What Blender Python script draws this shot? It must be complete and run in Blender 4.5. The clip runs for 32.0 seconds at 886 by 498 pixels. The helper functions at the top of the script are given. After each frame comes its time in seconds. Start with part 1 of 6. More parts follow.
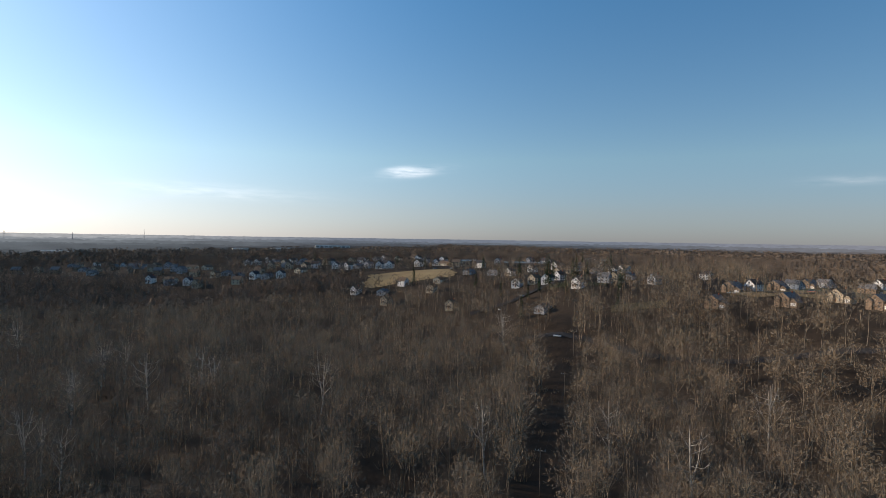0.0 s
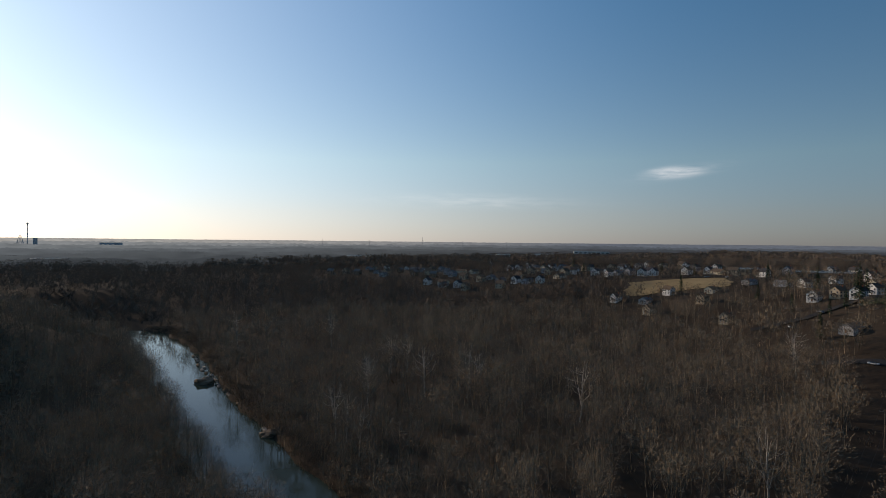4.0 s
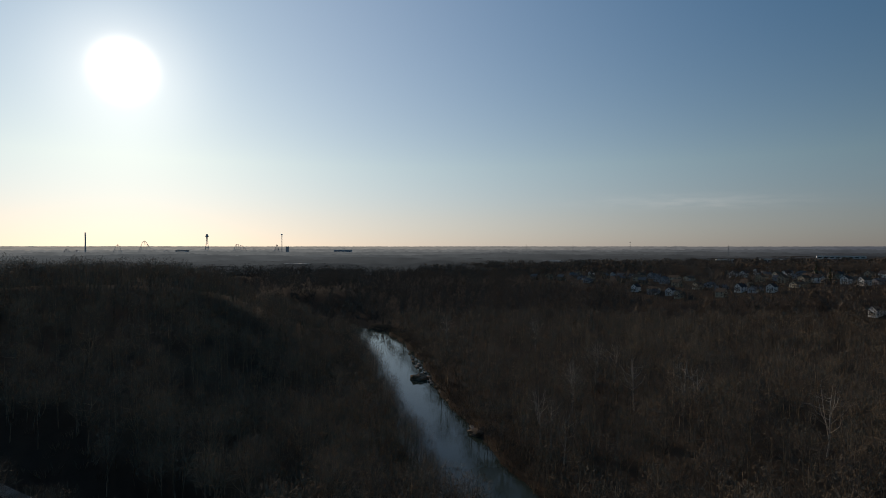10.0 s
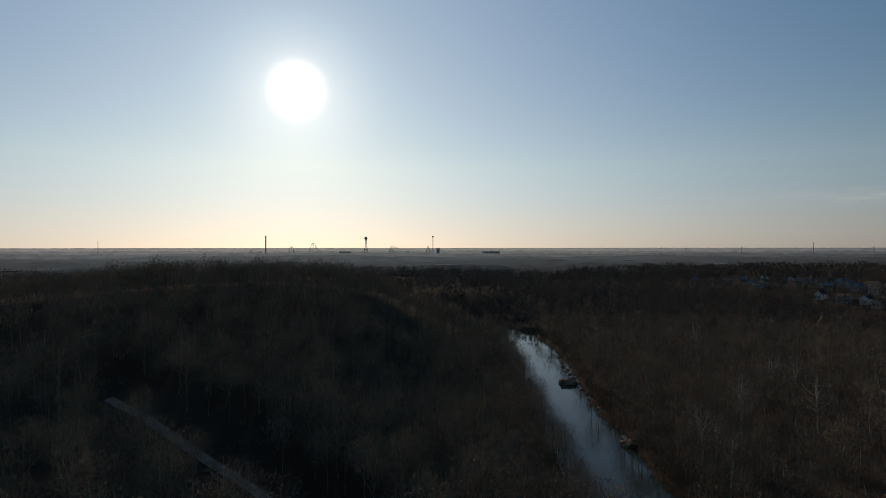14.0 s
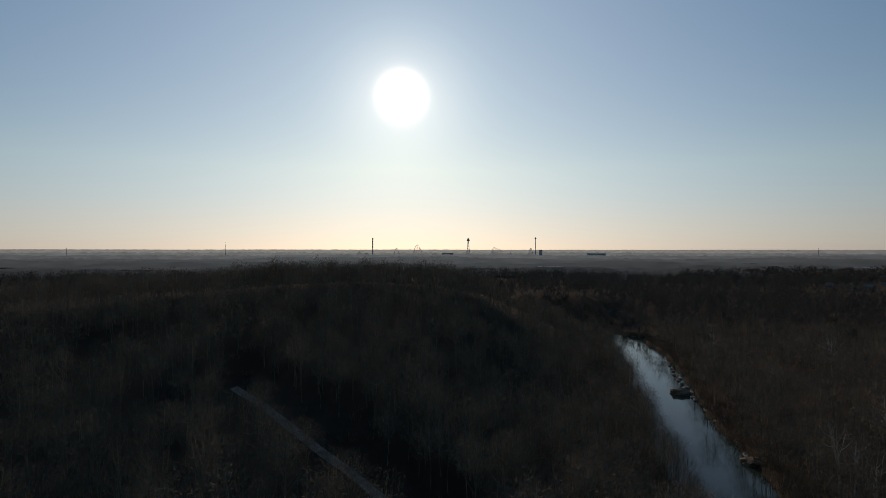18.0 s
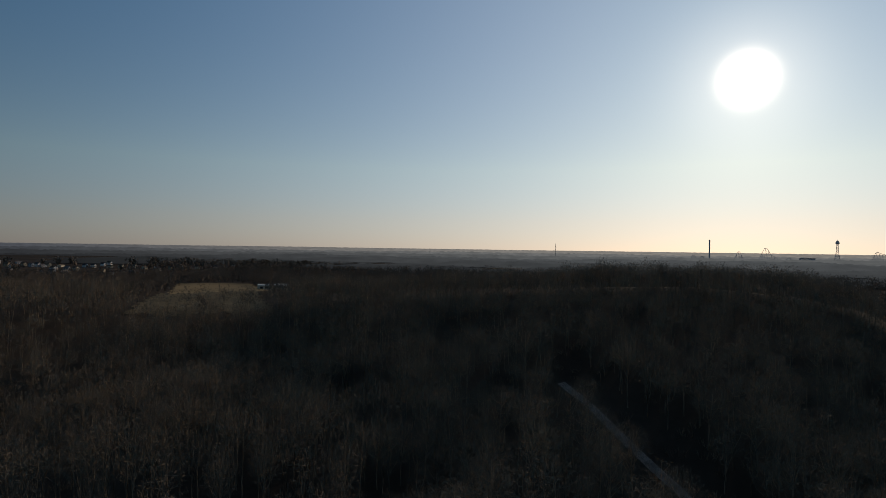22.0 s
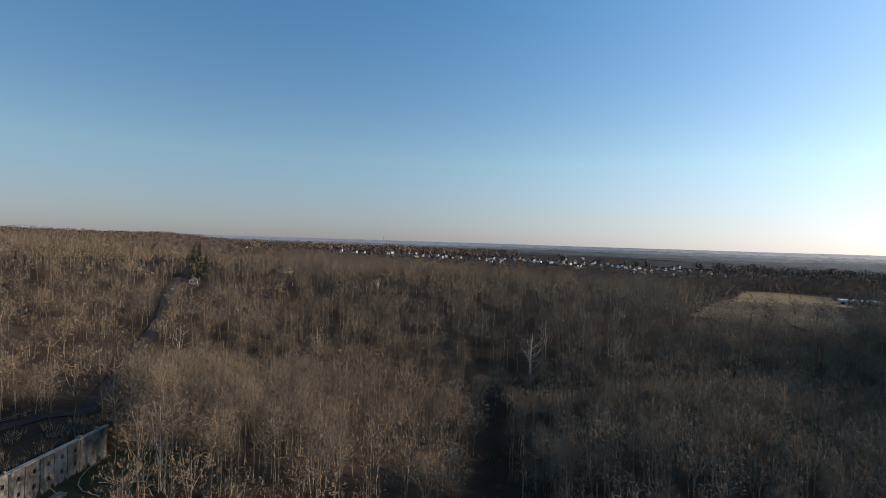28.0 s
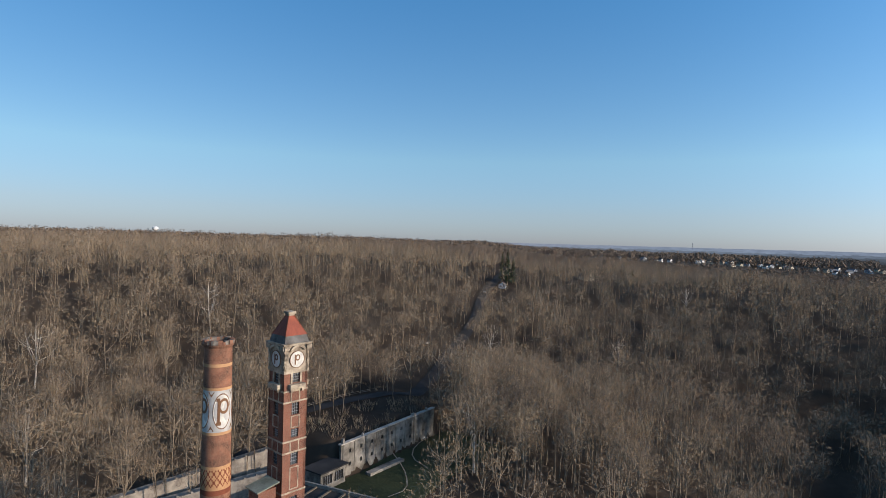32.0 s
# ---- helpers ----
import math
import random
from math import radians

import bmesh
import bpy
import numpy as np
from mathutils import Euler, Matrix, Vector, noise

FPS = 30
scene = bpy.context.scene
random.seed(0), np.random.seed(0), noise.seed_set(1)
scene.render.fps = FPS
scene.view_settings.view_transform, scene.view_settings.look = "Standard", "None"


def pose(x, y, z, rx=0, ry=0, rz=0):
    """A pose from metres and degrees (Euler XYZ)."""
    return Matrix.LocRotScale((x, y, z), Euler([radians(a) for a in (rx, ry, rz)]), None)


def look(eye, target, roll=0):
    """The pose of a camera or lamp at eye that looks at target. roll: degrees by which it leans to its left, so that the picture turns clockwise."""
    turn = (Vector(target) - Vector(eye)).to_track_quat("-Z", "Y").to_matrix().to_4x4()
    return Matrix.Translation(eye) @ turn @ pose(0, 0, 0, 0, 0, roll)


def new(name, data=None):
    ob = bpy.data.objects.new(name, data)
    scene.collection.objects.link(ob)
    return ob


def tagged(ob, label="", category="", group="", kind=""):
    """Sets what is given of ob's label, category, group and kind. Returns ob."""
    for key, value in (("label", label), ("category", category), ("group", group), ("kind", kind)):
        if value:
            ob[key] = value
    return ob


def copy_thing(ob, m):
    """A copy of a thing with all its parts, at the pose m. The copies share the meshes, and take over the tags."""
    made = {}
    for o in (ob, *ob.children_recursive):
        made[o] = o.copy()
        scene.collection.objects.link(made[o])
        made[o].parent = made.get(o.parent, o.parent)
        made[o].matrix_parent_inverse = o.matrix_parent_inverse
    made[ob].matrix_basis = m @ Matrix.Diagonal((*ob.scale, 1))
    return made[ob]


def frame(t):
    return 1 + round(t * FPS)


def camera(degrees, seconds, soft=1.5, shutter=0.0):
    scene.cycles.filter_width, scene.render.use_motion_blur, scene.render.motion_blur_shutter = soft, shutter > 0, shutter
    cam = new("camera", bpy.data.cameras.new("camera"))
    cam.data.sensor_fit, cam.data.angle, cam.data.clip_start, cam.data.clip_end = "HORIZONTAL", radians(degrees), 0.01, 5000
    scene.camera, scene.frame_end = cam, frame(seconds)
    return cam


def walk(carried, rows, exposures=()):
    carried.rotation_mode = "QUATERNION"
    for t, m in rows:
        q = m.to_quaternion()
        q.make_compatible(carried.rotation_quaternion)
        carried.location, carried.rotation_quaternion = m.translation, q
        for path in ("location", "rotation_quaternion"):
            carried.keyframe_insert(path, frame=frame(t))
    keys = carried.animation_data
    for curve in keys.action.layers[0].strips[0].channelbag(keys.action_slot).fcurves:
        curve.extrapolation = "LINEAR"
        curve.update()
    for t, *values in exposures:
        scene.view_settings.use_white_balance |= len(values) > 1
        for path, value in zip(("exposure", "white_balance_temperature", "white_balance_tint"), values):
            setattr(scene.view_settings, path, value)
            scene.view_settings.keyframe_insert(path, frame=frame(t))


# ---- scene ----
# camera: hovering in one spot above the woods, turning to its left
EYE = (0.0, 0.0, 75.0)
cam = camera(76.51, 32.0, soft=0.8)
PATH = [
    (0.0, pose(*EYE, 89.04, -0.88, -0.00)),
    (0.5, pose(*EYE, 89.08, -0.83, 4.25)),
    (1.0, pose(*EYE, 89.10, -0.75, 8.52)),
    (1.5, pose(*EYE, 89.14, -0.70, 12.16)),
    (2.0, pose(*EYE, 89.18, -0.69, 14.99)),
    (2.5, pose(*EYE, 89.21, -0.70, 17.64)),
    (3.0, pose(*EYE, 89.25, -0.70, 20.55)),
    (3.5, pose(*EYE, 89.28, -0.67, 23.57)),
    (4.0, pose(*EYE, 89.31, -0.60, 25.93)),
    (4.5, pose(*EYE, 89.34, -0.54, 28.07)),
    (6.5, pose(*EYE, 89.51, -0.40, 33.76)),
    (7.0, pose(*EYE, 89.57, -0.34, 34.92)),
    (7.5, pose(*EYE, 89.60, -0.26, 36.59)),
    (8.0, pose(*EYE, 89.63, -0.18, 38.34)),
    (8.5, pose(*EYE, 89.64, -0.10, 40.26)),
    (9.0, pose(*EYE, 89.67, -0.04, 42.40)),
    (9.5, pose(*EYE, 89.73, -0.04, 44.32)),
    (10.0, pose(*EYE, 89.76, -0.01, 46.42)),
    (10.5, pose(*EYE, 89.77, 0.01, 48.43)),
    (11.0, pose(*EYE, 89.79, 0.03, 50.32)),
    (11.5, pose(*EYE, 89.81, 0.05, 52.55)),
    (12.0, pose(*EYE, 89.82, 0.07, 54.88)),
    (12.5, pose(*EYE, 89.86, 0.07, 56.80)),
    (13.0, pose(*EYE, 89.88, 0.05, 58.74)),
    (13.5, pose(*EYE, 89.90, 0.04, 60.19)),
    (15.5, pose(*EYE, 89.99, -0.01, 65.80)),
    (16.0, pose(*EYE, 90.03, -0.03, 67.88)),
    (16.5, pose(*EYE, 90.05, -0.04, 69.32)),
    (17.0, pose(*EYE, 90.07, -0.04, 69.92)),
    (17.5, pose(*EYE, 90.08, -0.04, 70.53)),
    (18.0, pose(*EYE, 90.09, -0.04, 71.77)),
    (18.5, pose(*EYE, 90.10, -0.04, 74.03)),
    (19.0, pose(*EYE, 90.11, -0.06, 77.36)),
    (19.5, pose(*EYE, 90.15, -0.10, 81.16)),
    (20.0, pose(*EYE, 90.14, -0.23, 85.39)),
    (20.5, pose(*EYE, 90.11, -0.39, 90.22)),
    (21.0, pose(*EYE, 90.06, -0.54, 95.21)),
    (21.5, pose(*EYE, 90.03, -0.69, 100.07)),
    (22.0, pose(*EYE, 90.01, -0.83, 104.27)),
    (22.5, pose(*EYE, 90.00, -0.95, 108.55)),
    (23.0, pose(*EYE, 89.95, -0.99, 113.08)),
    (23.5, pose(*EYE, 89.88, -1.04, 118.39)),
    (24.0, pose(*EYE, 89.80, -1.14, 123.47)),
    (24.5, pose(*EYE, 89.74, -1.25, 127.97)),
    (25.0, pose(*EYE, 89.67, -1.38, 132.37)),
    (25.5, pose(*EYE, 89.63, -1.50, 136.70)),
    (27.5, pose(*EYE, 89.37, -1.79, 153.84)),
    (28.0, pose(*EYE, 89.32, -1.81, 157.73)),
    (28.5, pose(*EYE, 89.27, -1.77, 161.68)),
    (29.0, pose(*EYE, 89.26, -1.75, 165.60)),
    (29.5, pose(*EYE, 89.23, -1.73, 169.52)),
    (30.0, pose(*EYE, 89.21, -1.70, 173.05)),
    (30.5, pose(*EYE, 89.20, -1.69, 176.80)),
    (31.0, pose(*EYE, 89.19, -1.67, 180.54)),
    (31.5, pose(*EYE, 89.19, -1.64, 184.21)),
    (32.0, pose(*EYE, 89.19, -1.60, 187.75)),
]
EXPOSURES = [(0.0, 0.08, 7050, 16), (2.0, -0.25, 7250, 17), (4.0, -0.58, 7350, 17), (7.0, -0.98, 7500, 17), (10.0, -1.2, 7600, 17), (19.0, -1.3, 7650, 17), (22.5, -1.35, 7700, 17), (25.0, -0.72, 7550, 18), (27.5, 0.05, 7200, 18), (29.0, 0.25, 6950, 17), (32.0, 0.4, 6450, 14)]
walk(cam, PATH, EXPOSURES)

# ---- sun and sky: late afternoon in winter, low sun in the west ----
SUN_AZ, SUN_EL = radians(76.0), radians(15.3)          # turned left from the first view
SUN = Vector((-math.sin(SUN_AZ) * math.cos(SUN_EL), math.cos(SUN_AZ) * math.cos(SUN_EL), math.sin(SUN_EL)))
lamp = bpy.data.lights.new("sun", "SUN")
lamp.energy, lamp.angle, lamp.color = 3.8, radians(0.53), (1.0, 0.86, 0.70)
sun = new("sun", lamp)
sun.matrix_world = look(SUN * 800, (0, 0, 0))

world = bpy.data.worlds.new("sky")
scene.world = world
world.use_nodes = True
wt = world.node_tree
wt.nodes.clear()


def wnode(kind, **props):
    n = wt.nodes.new(kind)
    for key, value in props.items():
        setattr(n, key, value)
    return n


def wmath(op, a, b=None, c=None):
    n = wnode("ShaderNodeMath", operation=op)
    for i, v in enumerate((a, b, c)):
        if v is None:
            continue
        if isinstance(v, (int, float)):
            n.inputs[i].default_value = v
        else:
            wt.links.new(v, n.inputs[i])
    return n.outputs[0]


def wdot(vec):
    n = wnode("ShaderNodeVectorMath", operation="DOT_PRODUCT")
    wt.links.new(way, n.inputs[0])
    n.inputs[1].default_value = vec
    return n.outputs["Value"]


sky = wnode("ShaderNodeTexSky", sky_type="NISHITA", sun_disc=False)
sky.sun_elevation, sky.sun_rotation = SUN_EL, -SUN_AZ
sky.altitude, sky.air_density, sky.dust_density, sky.ozone_density = 250, 1.0, 0.15, 1.5
coord = wnode("ShaderNodeTexCoord")
way = coord.outputs["Generated"]
back = wnode("ShaderNodeBackground")
# winter haze: paler and bluer towards the horizon
rise = wnode("ShaderNodeSeparateXYZ")
wt.links.new(way, rise.inputs[0])
tint = wnode("ShaderNodeValToRGB")
stops = tint.color_ramp.elements
stops[0].position, stops[0].color = 0.0, (0.44, 0.58, 1.10, 1)
stops[1].position, stops[1].color = 0.42, (0.50, 1.10, 1.45, 1)
mid_stop = stops.new(0.14)
mid_stop.color = (0.78, 1.02, 1.18, 1)
low_stop = stops.new(0.05)
low_stop.color = (0.60, 0.72, 1.06, 1)
wt.links.new(rise.outputs[2], tint.inputs[0])
haze = wnode("ShaderNodeMix", data_type="RGBA", blend_type="MULTIPLY")
haze.inputs[0].default_value = 1.0
wt.links.new(sky.outputs[0], haze.inputs[6])
wt.links.new(tint.outputs[0], haze.inputs[7])
wt.links.new(haze.outputs[2], back.inputs["Color"])
# the whole sky is paler on the sun's side
wt.links.new(wmath("MULTIPLY_ADD", wdot(SUN), 0.31 * 0.12, 0.89 * 0.12), back.inputs["Strength"])
# the sun's disc with its aureole
near_sun = wmath("MAXIMUM", wdot(SUN), 0.0)
glow = wmath("ADD", wmath("MULTIPLY", wmath("POWER", near_sun, 3300.0), 14.0),
             wmath("ADD", wmath("MULTIPLY", wmath("POWER", near_sun, 220.0), 0.65), wmath("ADD", wmath("MULTIPLY", wmath("POWER", near_sun, 14.0), 0.16), wmath("MULTIPLY", wmath("POWER", near_sun, 4.0), 0.42))))
# the haze low over the horizon is lit from behind on the sun's side
low_haze = wmath("MULTIPLY", wmath("POWER", near_sun, 1.6), wmath("POWER", 2.718, wmath("MULTIPLY", wmath("MAXIMUM", wdot((0, 0, 1)), 0.0), -9.0)))
glow = wmath("ADD", glow, wmath("MULTIPLY", low_haze, 0.42))
aureole = wnode("ShaderNodeBackground")
aureole.inputs["Color"].default_value = (1.0, 0.93, 0.80, 1)
wt.links.new(glow, aureole.inputs["Strength"])


# thin wisps of cloud low over the horizon
def wisp(az, el, half_az, half_el, slant, amount):
    a, e = radians(az), radians(el)
    across = wdot((-math.cos(a), -math.sin(a), 0))
    up = wmath("SUBTRACT", wmath("SUBTRACT", wdot((0, 0, 1)), math.sin(e)), wmath("MULTIPLY", across, slant))
    ahead = wmath("GREATER_THAN", wdot((-math.sin(a), math.cos(a), 0)), 0.5)
    u = wmath("POWER", wmath("ABSOLUTE", wmath("DIVIDE", across, math.sin(radians(half_az)))), 2.0)
    v = wmath("POWER", wmath("ABSOLUTE", wmath("DIVIDE", up, math.sin(radians(half_el)))), 2.0)
    soft = wmath("POWER", 2.718, wmath("MULTIPLY", wmath("ADD", u, v), -1.0))
    return wmath("MULTIPLY", wmath("MULTIPLY", soft, ahead), amount)


stretch = wnode("ShaderNodeMapping")
stretch.inputs["Scale"].default_value = (9, 9, 60)
wt.links.new(way, stretch.inputs[0])
fleece = wnode("ShaderNodeTexNoise")
fleece.inputs["Scale"].default_value, fleece.inputs["Detail"].default_value = 2.2, 6
wt.links.new(stretch.outputs[0], fleece.inputs["Vector"])
cloud = wmath("ADD", wmath("ADD", wisp(3.2, 6.75, 2.6, 0.42, -0.11, 2.2), wisp(4.6, 7.0, 1.2, 0.3, -0.1, 1.3)),
              wmath("ADD", wisp(22.5, 4.2, 7.5, 0.6, 0.02, 0.6), wisp(-36.0, 5.4, 3.0, 0.35, 0.0, 0.5)))
cloud = wmath("MULTIPLY", cloud, wmath("MAXIMUM", wmath("MULTIPLY", wmath("SUBTRACT", fleece.outputs[0], 0.30), 2.2), 0.0))
vapour = wnode("ShaderNodeBackground")
vapour.inputs["Color"].default_value = (1.0, 0.90, 0.86, 1)
wt.links.new(wmath("MULTIPLY", cloud, 0.32), vapour.inputs["Strength"])
add1, add2 = wnode("ShaderNodeAddShader"), wnode("ShaderNodeAddShader")
wt.links.new(back.outputs[0], add1.inputs[0])
wt.links.new(aureole.outputs[0], add1.inputs[1])
wt.links.new(add1.outputs[0], add2.inputs[0])
wt.links.new(vapour.outputs[0], add2.inputs[1])
wt.links.new(add2.outputs[0], wnode("ShaderNodeOutputWorld").inputs[0])


# ---- materials ----
def material(name, colour, dark=None, rough=0.85, scale=0.5, fine=6.0, metal=0.0, bump=0.0, per_piece=0.0, gloss=None):
    """A surface whose colour wanders between two tones at two scales, with fine relief."""
    m = bpy.data.materials.new(name)
    m.use_nodes = True
    nt = m.node_tree
    b = nt.nodes["Principled BSDF"]
    b.inputs["Roughness"].default_value, b.inputs["Metallic"].default_value = rough, metal
    b.inputs["Specular IOR Level"].default_value = gloss if gloss is not None else 0.3 if rough < 0.9 else 0.04
    dark = dark or tuple(c * 0.65 for c in colour)
    geo = nt.nodes.new("ShaderNodeNewGeometry")
    big, small = nt.nodes.new("ShaderNodeTexNoise"), nt.nodes.new("ShaderNodeTexNoise")
    for n, s in ((big, scale), (small, fine)):
        n.inputs["Scale"].default_value, n.inputs["Detail"].default_value = s, 4
        nt.links.new(geo.outputs["Position"], n.inputs["Vector"])
    mix = nt.nodes.new("ShaderNodeMath")
    mix.operation = "MULTIPLY_ADD"
    nt.links.new(small.outputs[0], mix.inputs[0])
    mix.inputs[1].default_value = 0.6
    scaled = nt.nodes.new("ShaderNodeMath")
    scaled.operation = "MULTIPLY_ADD"
    nt.links.new(big.outputs[0], scaled.inputs[0])
    scaled.inputs[1].default_value, scaled.inputs[2].default_value = 1.6, -0.6
    nt.links.new(scaled.outputs[0], mix.inputs[2])
    last = mix.outputs[0]
    if per_piece:
        piece = nt.nodes.new("ShaderNodeMath")
        piece.operation = "MULTIPLY_ADD"
        nt.links.new(geo.outputs["Random Per Island"], piece.inputs[0])
        piece.inputs[1].default_value = per_piece
        nt.links.new(last, piece.inputs[2])
        shift = nt.nodes.new("ShaderNodeMath")
        shift.operation = "SUBTRACT"
        nt.links.new(piece.outputs[0], shift.inputs[0])
        shift.inputs[1].default_value = per_piece / 2
        last = shift.outputs[0]
    ramp = nt.nodes.new("ShaderNodeValToRGB")
    ramp.color_ramp.elements[0].position, ramp.color_ramp.elements[1].position = 0.15, 0.85
    ramp.color_ramp.elements[0].color, ramp.color_ramp.elements[1].color = (*dark, 1), (*colour, 1)
    nt.links.new(last, ramp.inputs[0])
    nt.links.new(ramp.outputs[0], b.inputs["Base Color"])
    if bump:
        bp = nt.nodes.new("ShaderNodeBump")
        bp.inputs["Strength"].default_value, bp.inputs["Distance"].default_value = bump, 0.3
        nt.links.new(small.outputs[0], bp.inputs["Height"])
        nt.links.new(bp.outputs[0], b.inputs["Normal"])
    return m


def brickwork(name, colour, dark, mortar, course=0.075):
    """Brick in running bond, one course 75 mm high, with weathered patches."""
    m = material(name, colour, dark, 0.9, 0.55, 2.6)
    nt = m.node_tree
    b = nt.nodes["Principled BSDF"]
    old = b.inputs["Base Color"].links[0].from_socket
    tex = nt.nodes.new("ShaderNodeTexBrick")
    tex.inputs["Scale"].default_value = 1.0
    tex.inputs["Brick Width"].default_value, tex.inputs["Row Height"].default_value = course * 3, course
    tex.inputs["Mortar Size"].default_value = 0.012
    tex.inputs["Mortar"].default_value = (*mortar, 1)
    uv = nt.nodes.new("ShaderNodeTexCoord")
    sep, comb = nt.nodes.new("ShaderNodeSeparateXYZ"), nt.nodes.new("ShaderNodeCombineXYZ")
    plus = nt.nodes.new("ShaderNodeMath")
    nt.links.new(uv.outputs["Object"], sep.inputs[0])
    nt.links.new(sep.outputs[0], plus.inputs[0])
    nt.links.new(sep.outputs[1], plus.inputs[1])
    nt.links.new(plus.outputs[0], comb.inputs[0])
    nt.links.new(sep.outputs[2], comb.inputs[1])
    nt.links.new(comb.outputs[0], tex.inputs["Vector"])
    nt.links.new(old, tex.inputs["Color1"])
    shade = nt.nodes.new("ShaderNodeHueSaturation")
    shade.inputs["Value"].default_value = 0.72
    nt.links.new(old, shade.inputs["Color"])
    nt.links.new(shade.outputs[0], tex.inputs["Color2"])
    nt.links.new(tex.outputs[0], b.inputs["Base Color"])
    return m


BARK = material("twigs", (0.34, 0.252, 0.157), (0.125, 0.093, 0.069), 0.85, 0.075, 0.6, per_piece=0.12, gloss=0.2)
FAR_BARK = material("far_twigs", (0.215, 0.16, 0.115), (0.12, 0.092, 0.071), 0.9, 0.03, 0.1, per_piece=0.08)
LIMB_BARK = material("limb_bark", (0.33, 0.262, 0.188), (0.125, 0.098, 0.072), 0.95, 0.25, 1.5, per_piece=0.3)
PALE_BARK = material("pale_bark", (0.58, 0.53, 0.46), (0.26, 0.22, 0.18), 0.9, 0.3, 2.0, per_piece=0.4)


def spray_of(name, wood, least, most):
    """Fans of hair-thin twigs: wood that covers only a part of each fan and lets the rest be seen through."""
    m = wood.copy()
    m.name = name
    nt = m.node_tree
    geo, tex, span = (nt.nodes.new("ShaderNode" + k) for k in ("NewGeometry", "TexNoise", "MapRange"))
    gap, mix = nt.nodes.new("ShaderNodeBsdfTransparent"), nt.nodes.new("ShaderNodeMixShader")
    tex.inputs["Scale"].default_value, tex.inputs["Detail"].default_value = 2.5, 3
    nt.links.new(geo.outputs["Position"], tex.inputs["Vector"])
    nt.links.new(tex.outputs[0], span.inputs[0])
    span.inputs[1].default_value, span.inputs[2].default_value = 0.3, 0.7
    span.inputs[3].default_value, span.inputs[4].default_value = least, most
    nt.links.new(span.outputs[0], mix.inputs[0])
    nt.links.new(gap.outputs[0], mix.inputs[1])
    nt.links.new(nt.nodes["Principled BSDF"].outputs[0], mix.inputs[2])
    nt.links.new(mix.outputs[0], nt.nodes["Material Output"].inputs[0])
    return m


SPRAY = spray_of("twig_sprays", BARK, 0.2, 0.55)
FAR_SPRAY = spray_of("far_twig_sprays", FAR_BARK, 0.35, 0.75)
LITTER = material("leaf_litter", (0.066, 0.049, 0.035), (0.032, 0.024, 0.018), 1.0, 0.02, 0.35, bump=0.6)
NEEDLES = material("needles", (0.050, 0.088, 0.040), (0.018, 0.032, 0.016), 0.9, 0.3, 2.0, per_piece=0.5)
GRASS = material("grass", (0.062, 0.070, 0.034), (0.030, 0.036, 0.020), 1.0, 0.05, 1.2, bump=0.4)
DRY_GRASS = material("dry_grass", (0.36, 0.255, 0.13), (0.19, 0.135, 0.07), 1.0, 0.02, 0.5, bump=0.4)
PASTURE = material("pasture", (0.17, 0.135, 0.078), (0.08, 0.066, 0.04), 1.0, 0.04, 0.9, bump=0.4)
GRAVEL = material("gravel", (0.42, 0.37, 0.31), (0.20, 0.17, 0.14), 1.0, 0.2, 3.0, bump=0.6)
TRACK_STONE = material("track_stone", (0.31, 0.275, 0.235), (0.13, 0.11, 0.092), 1.0, 0.3, 2.5, bump=0.6)
RUBBLE = material("rubble", (0.21, 0.18, 0.15), (0.09, 0.075, 0.062), 1.0, 0.3, 2.0, bump=0.6)
ASPHALT = material("asphalt", (0.055, 0.052, 0.050), (0.030, 0.029, 0.028), 0.9, 0.2, 4.0)
MUD = material("mud_bank", (0.34, 0.26, 0.18), (0.14, 0.10, 0.07), 1.0, 0.15, 1.5, bump=0.6)
CONCRETE = material("concrete", (0.46, 0.42, 0.36), (0.20, 0.18, 0.155), 0.95, 0.25, 1.6, bump=0.3)
OLD_CONCRETE = material("old_concrete", (0.31, 0.275, 0.225), (0.12, 0.10, 0.085), 0.95, 0.35, 1.6, bump=0.4)
STAINED = material("stained_concrete", (0.31, 0.285, 0.245), (0.065, 0.058, 0.048), 0.95, 0.22, 0.9, bump=0.3)
BRICK = brickwork("red_brick", (0.29, 0.108, 0.068), (0.105, 0.040, 0.030), (0.22, 0.135, 0.095))
OLD_BRICK = brickwork("chimney_brick", (0.40, 0.165, 0.098), (0.065, 0.030, 0.024), (0.25, 0.15, 0.10))
TAN_BRICK = material("tan_brick", (0.50, 0.30, 0.155), (0.36, 0.19, 0.095), 0.9, 0.5, 4.0)
DARK_BRICK = material("dark_brick", (0.22, 0.075, 0.042), (0.15, 0.05, 0.03), 0.9, 0.5, 4.0)
CREAM = material("cream_stone", (0.50, 0.41, 0.30), (0.15, 0.118, 0.088), 0.9, 0.6, 3.0, bump=0.2)
CLAY_TILE = material("clay_roof_tile", (0.285, 0.076, 0.042), (0.165, 0.044, 0.028), 0.8, 0.5, 4.0)
WHITE = material("white_paint", (0.80, 0.78, 0.74), (0.60, 0.57, 0.52), 0.7, 0.6, 3.0)
DISC_PAINT = material("worn_white_paint", (0.68, 0.65, 0.58), (0.40, 0.37, 0.32), 0.8, 0.7, 3.0)
GREY_PAINT = material("grey_limewash", (0.52, 0.50, 0.47), (0.34, 0.32, 0.29), 0.9, 0.6, 2.0)
